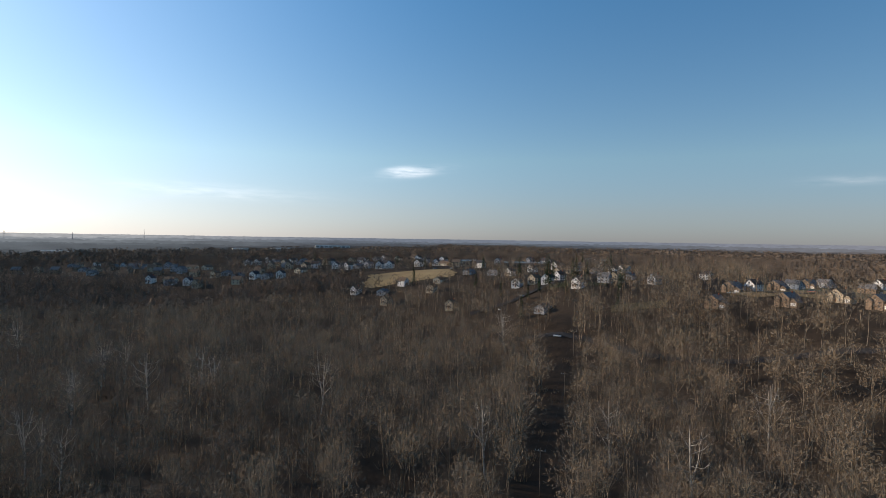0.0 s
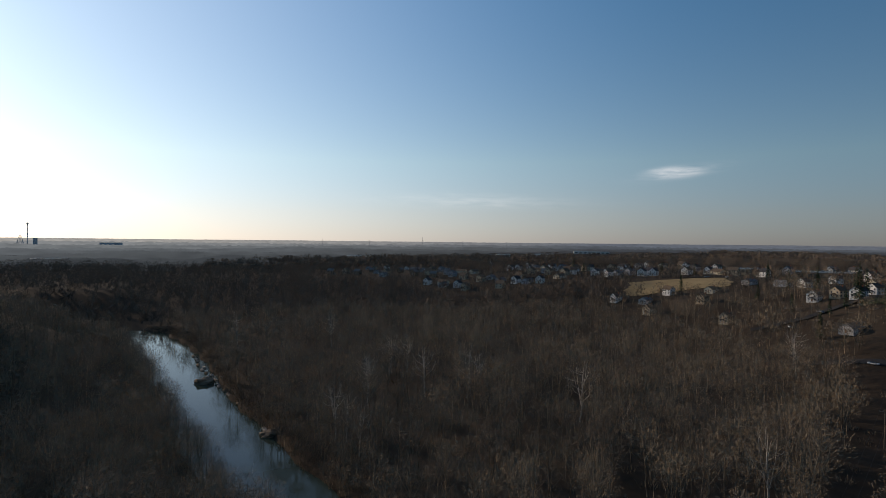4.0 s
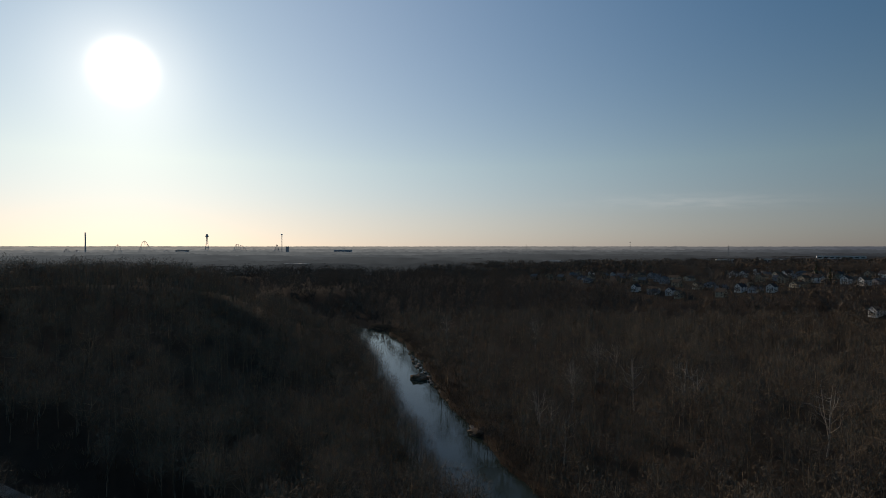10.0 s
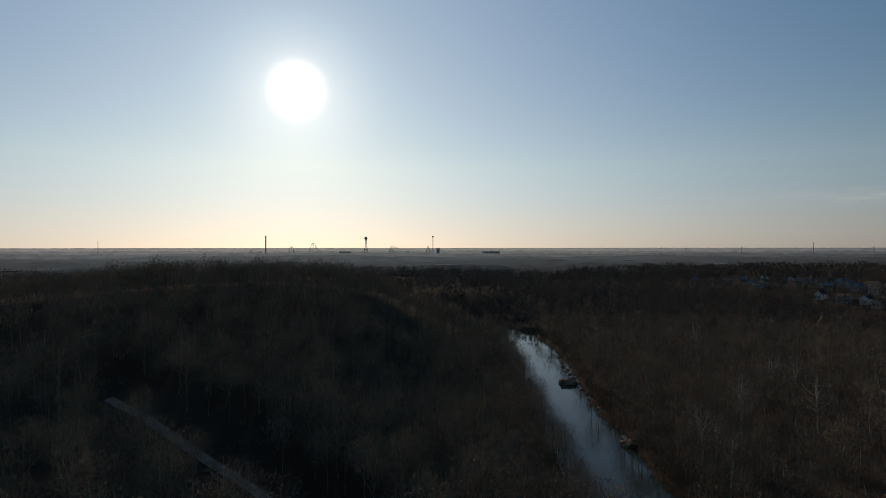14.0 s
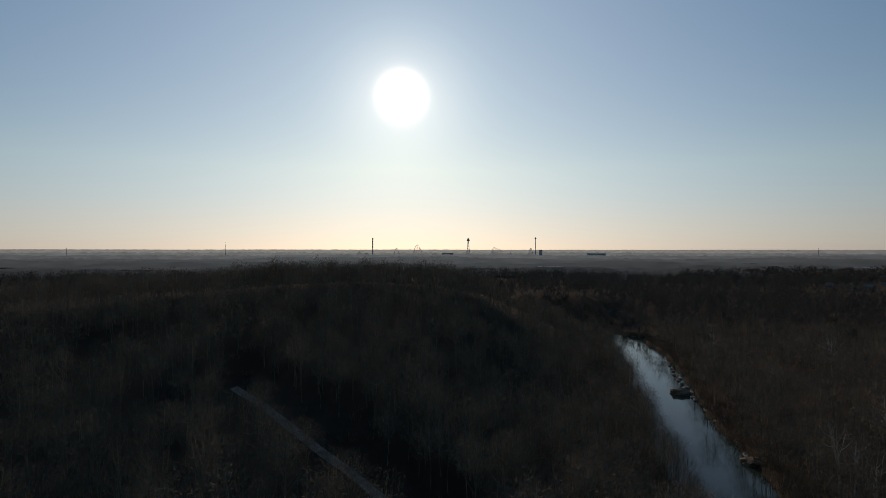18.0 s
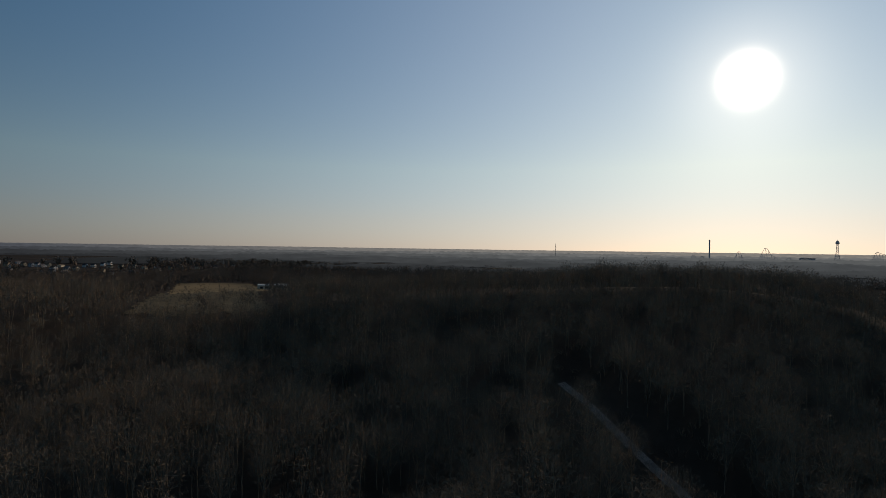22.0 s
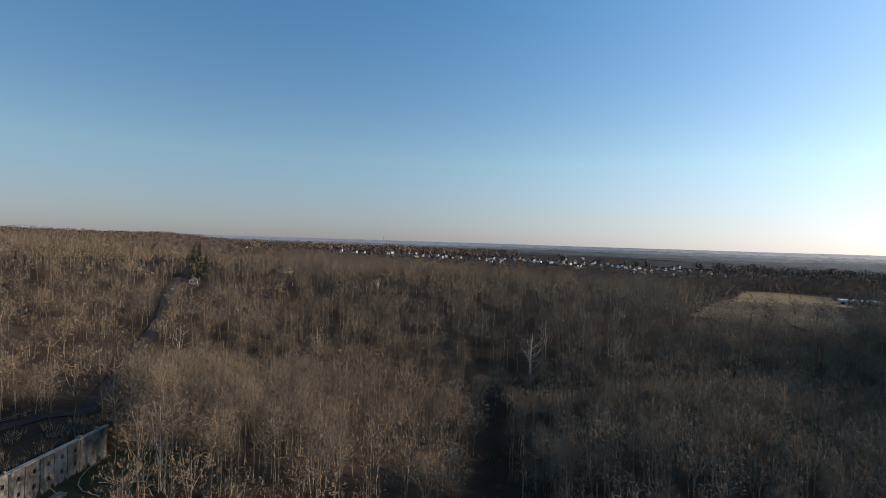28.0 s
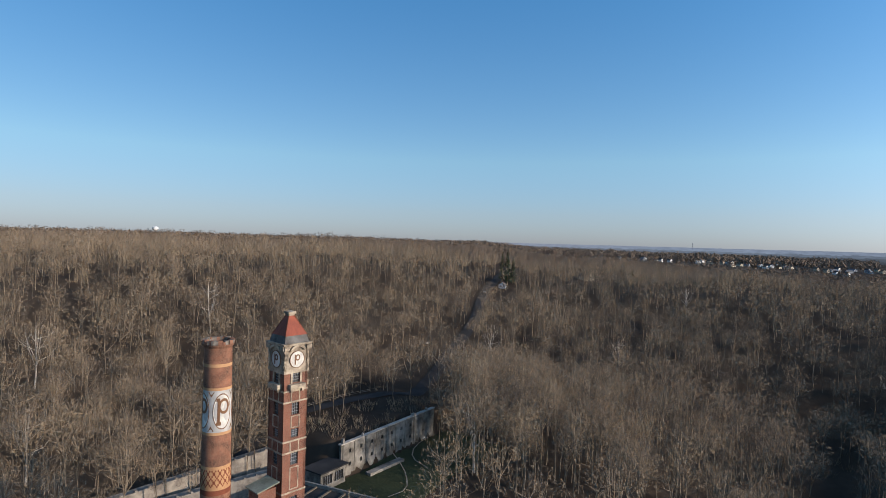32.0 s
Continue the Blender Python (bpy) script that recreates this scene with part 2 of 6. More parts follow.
BROWN_PAINT = material("brown_paint", (0.20, 0.10, 0.05), (0.12, 0.06, 0.03), 0.8, 0.8, 4.0)
BLACK = material("dark_opening", (0.018, 0.017, 0.016), (0.008, 0.008, 0.008), 0.6)
GLASS = material("window_glass", (0.05, 0.06, 0.07), (0.02, 0.025, 0.03), 0.08)
STEEL = material("steel", (0.30, 0.31, 0.33), (0.18, 0.19, 0.20), 0.5, metal=0.4)
SLATE = material("stained_slate", (0.17, 0.16, 0.145), (0.06, 0.055, 0.05), 0.9, 0.6, 3.0)
MOSSY = material("mossy_metal", (0.24, 0.25, 0.19), (0.12, 0.125, 0.09), 0.8, 0.6, 3.0)
WOOD = material("weathered_wood", (0.21, 0.17, 0.13), (0.10, 0.08, 0.06), 0.9, 0.5, 5.0)
SIDING = {k: material("siding_" + k, c, tuple(v * 0.82 for v in c), 0.8, 0.3, 2.0) for k, c in (
    ("white", (0.76, 0.74, 0.70)), ("grey", (0.34, 0.35, 0.36)), ("tan", (0.46, 0.37, 0.26)), ("brown", (0.25, 0.17, 0.11)),
    ("cream", (0.62, 0.54, 0.40)), ("blue", (0.30, 0.37, 0.43)), ("red", (0.35, 0.10, 0.07)))}
SHINGLE = {k: material("shingle_" + k, c, tuple(v * 0.7 for v in c), 0.9, 0.5, 4.0) for k, c in (
    ("dark", (0.075, 0.072, 0.075)), ("grey", (0.19, 0.185, 0.18)), ("brown", (0.17, 0.125, 0.09)))}

WATER = bpy.data.materials.new("river_water")
WATER.use_nodes = True
wb = WATER.node_tree.nodes["Principled BSDF"]
wb.inputs["Base Color"].default_value = (0.030, 0.045, 0.036, 1)
wb.inputs["Specular IOR Level"].default_value = 0.34
wb.inputs["Roughness"].default_value, wb.inputs["IOR"].default_value = 0.07, 1.33
rip, rbump = WATER.node_tree.nodes.new("ShaderNodeTexNoise"), WATER.node_tree.nodes.new("ShaderNodeBump")
rip.inputs["Scale"].default_value, rip.inputs["Detail"].default_value = 0.55, 3
rpos = WATER.node_tree.nodes.new("ShaderNodeNewGeometry")
WATER.node_tree.links.new(rpos.outputs["Position"], rip.inputs["Vector"])
rbump.inputs["Strength"].default_value, rbump.inputs["Distance"].default_value = 0.05, 0.05
WATER.node_tree.links.new(rip.outputs[0], rbump.inputs["Height"])
WATER.node_tree.links.new(rbump.outputs[0], wb.inputs["Normal"])


# ---- mesh helpers ----
def mesh_of(name, bm, mat):
    me = bpy.data.meshes.new(name)
    bm.to_mesh(me)
    bm.free()
    me.materials.append(mat)
    return me


def part(name, bm, mat, parent, label=""):
    """Links a bmesh as one mesh object under a thing or a part."""
    ob = new(name, mesh_of(name, bm, mat))
    ob.parent = parent
    return tagged(ob, label)


def thing(name, m, label, category, group="", kind=""):
    ob = new(name)
    ob.matrix_world = m
    return tagged(ob, label, category, group, kind)


def arrays(name, verts, faces, mat, parent=None):
    """A mesh object from arrays of vertices and equal-sized faces."""
    verts, faces = np.asarray(verts, np.float32), np.asarray(faces, np.int32)
    me = bpy.data.meshes.new(name)
    n, k = faces.shape
    me.vertices.add(len(verts))
    me.vertices.foreach_set("co", verts.ravel())
    me.loops.add(n * k)
    me.loops.foreach_set("vertex_index", faces.ravel())
    me.polygons.add(n)
    me.polygons.foreach_set("loop_start", np.arange(0, n * k, k, dtype=np.int32))
    me.update(calc_edges=True)
    me.materials.append(mat)
    ob = new(name, me)
    ob.parent = parent
    return ob


def box(bm, x0, x1, y0, y1, z0, z1):
    v = [bm.verts.new(p) for p in ((x0, y0, z0), (x1, y0, z0), (x1, y1, z0), (x0, y1, z0), (x0, y0, z1), (x1, y0, z1), (x1, y1, z1), (x0, y1, z1))]
    for f in ((3, 2, 1, 0), (4, 5, 6, 7), (0, 1, 5, 4), (1, 2, 6, 5), (2, 3, 7, 6), (3, 0, 4, 7)):
        bm.faces.new([v[i] for i in f])
    return bm


def cuboid(x0, x1, y0, y1, z0, z1):
    return box(bmesh.new(), x0, x1, y0, y1, z0, z1)


def rod(bm, a, b, ra, rb=None, sides=6):
    """A round bar from a to b."""
    rb = ra if rb is None else rb
    a, b = Vector(a), Vector(b)
    q = (b - a).to_track_quat("Z", "Y")
    rings = []
    for p, r in ((a, ra), (b, rb)):
        rings.append([bm.verts.new(p + q @ Vector((r * math.cos(2 * math.pi * i / sides), r * math.sin(2 * math.pi * i / sides), 0))) for i in range(sides)])
    for i in range(sides):
        bm.faces.new((rings[0][i], rings[0][(i + 1) % sides], rings[1][(i + 1) % sides], rings[1][i]))
    bm.faces.new(rings[0][::-1])
    bm.faces.new(rings[1])
    return bm


def lathe(profile, sides=32):
    """A turned shape from (radius, height) pairs."""
    bm = bmesh.new()
    rings = [[bm.verts.new((r * math.cos(2 * math.pi * i / sides), r * math.sin(2 * math.pi * i / sides), z)) for i in range(sides)] for r, z in profile]
    for lo, hi in zip(rings, rings[1:]):
        for i in range(sides):
            bm.faces.new((lo[i], lo[(i + 1) % sides], hi[(i + 1) % sides], hi[i]))
    return bm


# ---- the lie of the land ----
RIVER = [(520, -90), (250, 10), (110, 62), (31.5, 80.5), (-38.5, 92.5), (-98.5, 116.5), (-148.5, 144.5), (-208.5, 178.5), (-266.5, 214.5), (-336, 256), (-400, 287), (-455, 288), (-520, 256), (-640, 230), (-820, 300)]
ROAD = [(140, -60), (96, -112), (80, -150), (62, -184), (42, -206), (34, -250), (24, -310), (23, -365), (14, -440), (10, -600), (40, -800)]
TRACK = [(-208, -8), (-190, 3), (-165, 15), (-144, 26), (-110, 42)]
CORRIDOR = [(5, 60), (28, 154), (50, 228), (66, 312), (74, 340)]
LANE = [(40, 330), (68, 314), (110, 262), (175, 215), (260, 190)]
RAVINE = [(-28, -60), (-62, -120), (-95, -180), (-130, -240), (-160, -300)]


def ss(a, b, v):
    v = np.clip((v - a) / (b - a), 0, 1)
    return v * v * (3 - 2 * v)


def line_dist(x, y, line):
    """The distance of points from a polyline."""
    best = np.full(np.shape(x), 1e9)
    for (ax, ay), (bx, by) in zip(line, line[1:]):
        dx, dy = bx - ax, by - ay
        u = np.clip(((x - ax) * dx + (y - ay) * dy) / (dx * dx + dy * dy), 0, 1)
        best = np.minimum(best, np.hypot(x - ax - u * dx, y - ay - u * dy))
    return best


def river_dist(x, y):
    """The distance from the middle of the river, which is narrower along its straight reach."""
    return line_dist(x, y, RIVER) + 4.5 * (1 - ss(300, 380, np.hypot(x, y)))


def wave(x, y, size, seed):
    """Cheap rolling noise, about -1 to 1."""
    s = 0
    for k in range(4):
        a = seed * 1.7 + k * 2.4
        s = s + np.sin((x * math.cos(a) + y * math.sin(a)) / size * 6.28 / (1 + 0.35 * k) + seed * (k + 1)) * 0.3
    return s


# where the valley's sides begin and end, and how high they are, by the direction from the hovering point
AZ = [-75, -35, -12, 0, 20, 40, 54, 57.5, 61, 65, 69, 72, 80, 88, 95, 103, 112, 122, 132, 145, 165, 177, 184, 200, 215, 240, 285]
RISE_FROM = [170, 175, 220, 310, 540, 600, 560, 200, 170, 145, 125, 115, 110, 110, 115, 125, 145, 230, 230, 220, 210, 202, 192, 165, 150, 150, 170]
RISE_TO = [330, 335, 440, 580, 800, 900, 1000, 430, 390, 360, 348, 340, 335, 335, 335, 340, 350, 460, 440, 430, 430, 438, 430, 400, 380, 380, 330]
TOP = [38, 38, 36, 33, 22, 14, 12, 15, 25, 32, 37.5, 41.5, 44, 44, 40.5, 37.5, 34, 24, 23, 28, 32, 36.5, 39.5, 45, 46, 46, 38]
BEYOND = [33, 33, 33.5, 35, 25, 16, 14, 14, 14, 14, 14, 14, 15, 15, 14, 14, 14, 16, 16, 18, 29, 36, 49, 52, 52, 52, 33]
FAR = [30, 30, 32, 38, 28, 22, 22, 22, 22, 22, 22, 22, 22, 22, 22, 22, 22, 24, 27, 33, 37, 40, 54, 54, 55, 54, 30]


def height(x, y):
    """The ground's height over the river."""
    x, y = np.asarray(x, float), np.asarray(y, float)
    r = np.hypot(x, y)
    az = (np.degrees(np.arctan2(-x, y)) + 75) % 360 - 75
    d = river_dist(x, y)
    r0, r1, top, mid, far = (np.interp(az, AZ, k) for k in (RISE_FROM, RISE_TO, TOP, BEYOND, FAR))
    wob = 1 + 0.06 * wave(x, y, 260, 3)
    rw = r * wob
    # the hill below the sun steepens towards its crest
    hill, u = ss(57, 66, az) * (1 - ss(108, 120, az)), np.clip((rw - r0) / (r1 - r0), 0, 1)
    rise = top * (ss(r0, r1, rw) * (1 - hill) + u ** 1.05 * hill)
    rise = rise + (mid - top) * ss(r1 * 1.02, r1 * 1.7, rw)
    rise = rise + (far - mid) * ss(r1 * 1.7, 1900, rw)
    rise = rise + (27 - far) * ss(1900, 3000, r) + 2 * ss(3000, 4900, r)
    bank = -2.6 + 5.6 * ss(18.0, 22, d + 1.5 * wave(x, y, 30, 5)) + 6 * ss(26, 110, d)
    rough = (1.4 * wave(x, y, 95, 1) + 2.2 * wave(x, y, 330, 2)) * ss(30, 120, d) * ss(130, 260, r)
    z = bank + rise * ss(24, 110, d) + rough
    z = z - 15 * np.exp(-(line_dist(x, y, RAVINE) / 32) ** 2) * (1 - ss(260, 330, r)) * ss(70, 110, r)
    # the levelled factory yard, and the terrace that the ruined wall holds up
    c, s = math.cos(radians(-116.1)), math.sin(radians(-116.1))
    u, v = (x - 46.2) * c + (y + 146.6) * s, -(x - 46.2) * s + (y + 146.6) * c
    yard = ss(-75, -40, u) * (1 - ss(48, 60, u)) * ss(-34, -22, v) * (1 - ss(0.2, 3.0, v))
    z = z + (9.6 - z) * yard
    terrace = ss(-6, 2, u) * (1 - ss(46, 75, u)) * ss(0.8, 3.6, v) * (1 - ss(30, 60, v))
    return z + (np.maximum(z, 18.4) - z) * terrace


def land(x, y):
    return float(height(x, y))


rings = np.concatenate([np.arange(16, 90, 12), np.arange(90, 300, 3.5), np.arange(300, 520, 6), np.geomspace(520, 4950, 60)])
SPOKES = 420
ang = np.linspace(0, 2 * math.pi, SPOKES, endpoint=False)
gx, gy = -np.outer(rings, np.sin(ang)), np.outer(rings, np.cos(ang))
gz = height(gx, gy)
gv = np.stack([gx, gy, gz], -1).reshape(-1, 3)
ii, jj = np.meshgrid(np.arange(len(rings) - 1), np.arange(SPOKES), indexing="ij")
a0, a1 = ii * SPOKES + jj, ii * SPOKES + (jj + 1) % SPOKES
gf = np.stack([a0, a1, a1 + SPOKES, a0 + SPOKES], -1).reshape(-1, 4)
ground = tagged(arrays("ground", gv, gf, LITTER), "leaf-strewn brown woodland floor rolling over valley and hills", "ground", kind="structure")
ground.data.polygons.foreach_set("use_smooth", np.ones(len(gf), bool))
inner = [tuple(v) for v in gv[:SPOKES]]
inner_bm = bmesh.new()
inner_bm.faces.new([inner_bm.verts.new(v) for v in inner])
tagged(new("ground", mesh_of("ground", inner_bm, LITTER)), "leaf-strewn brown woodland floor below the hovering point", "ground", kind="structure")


def resample(line, step):
    pts = [Vector((*p, 0)) for p in line]
    # round the corners once
    smooth = [pts[0]]
    for p, q in zip(pts, pts[1:]):
        smooth += [p.lerp(q, 0.25), p.lerp(q, 0.75)]
    smooth.append(pts[-1])
    out = []
    for p, q in zip(smooth, smooth[1:]):
        n = max(1, int((q - p).length / step))
        out += [p.lerp(q, i / n) for i in range(n)]
    return out + [smooth[-1]]


def strip(name, line, half, mat, lift=0.35, step=5.0, level=None, ragged=0.0, across=4):
    """A band laid along a line on the ground."""
    pts = resample(line, step)
    v, f = [], []
    for i, p in enumerate(pts):
        q = pts[min(i + 1, len(pts) - 1)] - pts[max(i - 1, 0)]
        side = Vector((-q.y, q.x, 0)).normalized()
        for k in range(across + 1):
            u = (k / across * 2 - 1) * half * (1 + ragged * math.sin(i * 1.3 + k * 9) * math.sin(i * 0.37))
            w = p + side * u
            v.append((w.x, w.y, level if level is not None else land(w.x, w.y) + lift))
    for i in range(len(pts) - 1):
        for k in range(across):
            a = i * (across + 1) + k
            f.append((a + 1, a, a + across + 1, a + across + 2))
    return arrays(name, v, f, mat)


tagged(strip("water", RIVER, 27, WATER, level=0.0), "smooth green-grey river reflecting the pale sky", "river", kind="structure")
tagged(strip("road", ROAD, 2.8, ASPHALT, 0.4), "narrow asphalt road winding up through the woods", "road", kind="structure")
tagged(strip("track", TRACK, 1.5, TRACK_STONE, 0.35, ragged=0.15), "pale gravel track crossing the dark wooded hillside", "track", kind="structure")
tagged(strip("lane", LANE, 2.6, ASPHALT, 0.35), "grey lane crossing the cleared strip in the woods", "lane", kind="structure")


# ---- openings, walls ----
def wall_bm(length, tall, thick, holes):
    """A wall along x from 0, its face at y = 0, with rectangular openings (x0, x1, z0, z1) that go through it."""
    xs = sorted({0, length, *(v for h in holes for v in h[:2])})
    zs = sorted({0, tall, *(v for h in holes for v in h[2:])})
    bm = bmesh.new()
    for x0, x1 in zip(xs, xs[1:]):
        for z0, z1 in zip(zs, zs[1:]):
            cx, cz = (x0 + x1) / 2, (z0 + z1) / 2
            if not any(a < cx < b and c < cz < d for a, b, c, d in holes):
                box(bm, x0, x1, 0, thick, z0, z1)
    bmesh.ops.remove_doubles(bm, verts=bm.verts, dist=0.001)
    return bm


def disc_bm(r_out, r_in, depth, sides=28, a0=0.0, a1=360.0, squash=1.0):
    """A ring (or disc) standing in the x-z plane, its front at y = -depth."""
    bm = bmesh.new()
    n = sides if a1 - a0 >= 360 else sides + 1
    rows = []
    for i in range(n):
        a = radians(a0 + (a1 - a0) * i / sides)
        c, s = math.cos(a) * squash, math.sin(a)
        rows.append([bm.verts.new(p) for p in ((r_in * c, 0, r_in * s), (r_out * c, 0, r_out * s), (r_out * c, -depth, r_out * s), (r_in * c, -depth, r_in * s))])
    closed = a1 - a0 >= 360
    for i in range(sides if closed else sides):
        p, q = rows[i], rows[(i + 1) % n]
        for k in (1, 2):
            bm.faces.new((p[k], p[(k + 1) % 4], q[(k + 1) % 4], q[k]))
        if r_in > 0.001:
            bm.faces.new((p[3], p[0], q[0], q[3]))
    return bm


# ---- the brick clock tower ----
TOWER = pose(36.7, -85.6, 0, 0, 0, 236.0)
SIDE = 4.4
tower = thing("clock_tower", TOWER, "square red-brick tower with cream bands, discs and red pyramid roof", "tower")
shaft_holes = [(1.5, 2.9, 46.0, 48.0), (1.5, 2.9, 42.3, 43.7), (1.5, 2.9, 37.8, 40.0), (1.5, 2.9, 30.5, 32.6), (1.5, 2.9, 51.3, 53.0), (1.5, 2.9, 24.0, 26.0), (1.5, 2.9, 17.5, 19.5)]


def face(k):
    """The axes of one of the tower's four faces: x along it, y into the wall."""
    c = Matrix.Translation((SIDE / 2, SIDE / 2, 0))
    return c @ Matrix.Rotation(radians(90 * k), 4, "Z") @ c.inverted()


def on_face(name, bm, mat, k, owner, label=""):
    ob = part(name, bm, mat, owner, label)
    ob.matrix_basis = face(k)
    return ob


for k in range(4):
    wall = on_face("brick_wall", wall_bm(SIDE - 0.001 if k % 2 else SIDE, 52.8, 0.45, shaft_holes), BRICK, k, tower)
    # cream bands, pilaster strips and outlined panels
    for z in (50.0, 48.2, 41.8, 39.95, 33.4, 28.0, 21.5):
        on_face("stone_band", cuboid(-0.03 * (k % 2), SIDE + 0.03 * (k % 2), -0.09, 0.0, z - 0.13, z + 0.13), CREAM, k, tower, "cream stone band")
    for z0, z1 in ((48.33, 49.87), (40.08, 41.67)):
        for u in (1.35, 2.95):
            on_face("panel_strip", cuboid(u - 0.09, u + 0.09, -0.07, 0, z0, z1), CREAM, k, tower)
    for z0, z1 in ((43.9, 45.9), (33.8, 37.5)):
        frame_bm = bmesh.new()
        for b in ((1.35, 1.53, z0, z1), (2.87, 3.05, z0, z1), (1.535, 2.865, z0, z0 + 0.16), (1.535, 2.865, z1 - 0.16, z1)):
            box(frame_bm, b[0], b[1], -0.06, 0, b[2], b[3])
        on_face("panel_frame", frame_bm, CREAM, k, tower, "cream outlined brick panel")
    for h in shaft_holes[:5]:
        pane = on_face("window", cuboid(h[0], h[1], 0.30, 0.34, h[2], h[3]), GLASS if h[2] < 44 else BLACK, k, tower, "broken dark steel window")
        bars = bmesh.new()
        for i in range(1, 4):
            box(bars, h[0] + i * 0.35 - 0.03, h[0] + i * 0.35 + 0.03, 0.24, 0.29, h[2], h[3])
        for i in range(1, 4):
            z = h[2] + (h[3] - h[2]) * i / 4
            box(bars, h[0], h[1], 0.235, 0.285, z - 0.03, z + 0.03)
        ob = part("glazing", bars, STEEL, pane)
    # belfry stage: cream stone face with the disc, window surround and balcony
    on_face("belfry_wall", wall_bm(SIDE + 0.2, 4.55, 0.55, []), CREAM, k, tower, "weathered cream stone stage").matrix_basis = face(k) @ Matrix.Translation((-0.1, -0.1, 52.85))
    surround = bmesh.new()
    for b in ((1.15, 1.48, 51.2, 53.1), (2.92, 3.25, 51.2, 53.1), (1.15, 3.25, 53.1, 53.4)):
        box(surround, b[0], b[1], -0.12, 0, b[2], b[3])
    on_face("window_surround", surround, CREAM, k, tower)
    balcony = on_face("balcony", cuboid(0.75, 3.65, -0.75, -0.002, 50.35, 51.15), CREAM, k, tower, "cream stone balcony on brackets")
    for u in (1.0, 3.1):
        part("bracket", cuboid(u, u + 0.3, -0.5, -0.002, 49.85, 50.348), CREAM, balcony)
    for u in (-0.16, SIDE - 0.34):
        for i in range(5):
            on_face("quoin", cuboid(u + (0.12 if i % 2 else 0), u + (0.38 if i % 2 else 0.5), -0.2, -0.103, 53.0 + i * 0.8, 53.42 + i * 0.8), CREAM, k, tower)
    clock = on_face("disc", disc_bm(1.36, 0.0, 0.1), DISC_PAINT, k, tower, "white round sign disc with brown ring")
    clock.matrix_basis = face(k) @ Matrix.Translation((SIDE / 2, -0.1, 55.1))
    part("ring", disc_bm(1.40, 1.30, 0.16), BROWN_PAINT, clock)
    mark = disc_bm(0.52, 0.30, 0.14, squash=0.85)
    bmesh.ops.translate(mark, verts=mark.verts, vec=(0.12, 0, 0.28))
    box(mark, -0.46, -0.22, -0.143, 0, -0.85, 0.80)
    part("emblem", mark, BROWN_PAINT, clock)
    hood = disc_bm(1.75, 1.42, 0.42, 16, 32, 148)
    hood_ob = on_face("arched_hood", hood, CREAM, k, tower, "curved stone hood over the disc")
    hood_ob.matrix_basis = face(k) @ Matrix.Translation((SIDE / 2, -0.1, 55.75))
    for u in (-0.35, SIDE - 0.55):
        on_face("cornice_block", cuboid(u, u + 0.9, -0.55, -0.105, 56.75, 57.35), CREAM, k, tower)


def frustum(x0, r0, z0, r1, z1):
    bm = bmesh.new()
    lo = [bm.verts.new((x0 + sx * r0, x0 + sy * r0, z0)) for sx, sy in ((-1, -1), (1, -1), (1, 1), (-1, 1))]
    hi = [bm.verts.new((x0 + sx * r1, x0 + sy * r1, z1)) for sx, sy in ((-1, -1), (1, -1), (1, 1), (-1, 1))]
    for i in range(4):
        bm.faces.new((lo[i], lo[(i + 1) % 4], hi[(i + 1) % 4], hi[i]))
    bm.faces.new(lo[::-1])
    bm.faces.new(hi)
    return bm


part("cornice", frustum(SIDE / 2, 2.62, 57.4, 2.72, 57.75), CREAM, tower)
part("attic", frustum(SIDE / 2, 2.30, 57.753, 1.98, 58.95), SLATE, tower, "dark grey weathered roof skirt")
roof = part("pyramid_roof", frustum(SIDE / 2, 2.02, 58.953, 0.5, 62.0), CLAY_TILE, tower, "red clay-tiled pyramid roof")
for k in range(4):
    ridge = part("hip_ridge", rod(bmesh.new(), (SIDE / 2 + (2.03 if k in (1, 2) else -2.03), SIDE / 2 + (2.03 if k > 1 else -2.03), 58.96), (SIDE / 2 + (0.5 if k in (1, 2) else -0.5), SIDE / 2 + (0.5 if k > 1 else -0.5), 62.0), 0.07), DARK_BRICK, roof)
part("cap", frustum(SIDE / 2, 0.5, 62.003, 0.62, 62.35), CREAM, tower)
part("cap_top", frustum(SIDE / 2, 0.74, 62.353, 0.74, 62.7), CREAM, tower)
part("plinth", cuboid(-0.3, SIDE + 0.3, -0.3, SIDE + 0.3, 5.0, 12.0), CONCRETE, tower)

# the factory block from which the tower rises, with the stair-head shed on its roof
block = thing("factory_building", TOWER, "red-brick factory block with a flat roof below the tower", "factory")
part("brick_wall", cuboid(-13.0, -0.35, -8.0, 3.4, 5.0, 30.5), BRICK, block)
part("flat_roof", cuboid(-12.6, -0.75, -7.6, 3.0, 30.502, 30.7), ASPHALT, block)
part("parapet", cuboid(-13.1, -12.602, -8.1, 3.5, 30.503, 31.4), CONCRETE, block)
shed = thing("stair_shed", TOWER @ pose(-2.6, 1.5, 30.7), "small rooftop shed with a sloping grey metal roof", "shed")
part("brick_wall", cuboid(-1.5, 1.6, -1.4, 1.4, 0, 4.3), BRICK, shed)
lid = bmesh.new()
box(lid, -1.9, 2.0, -1.8, 1.8, 4.302, 4.5)
for v in lid.verts:
    v.co.z += 0.18 * (v.co.x + 2)
part("shed_roof", lid, MOSSY, shed, "sloping greenish-grey metal roof")

# ---- the brick chimney ----
chimney = thing("factory_chimney", pose(46.5, -82.85, 0), "tall round red-brick chimney with painted ovals and tan patterns", "chimney")


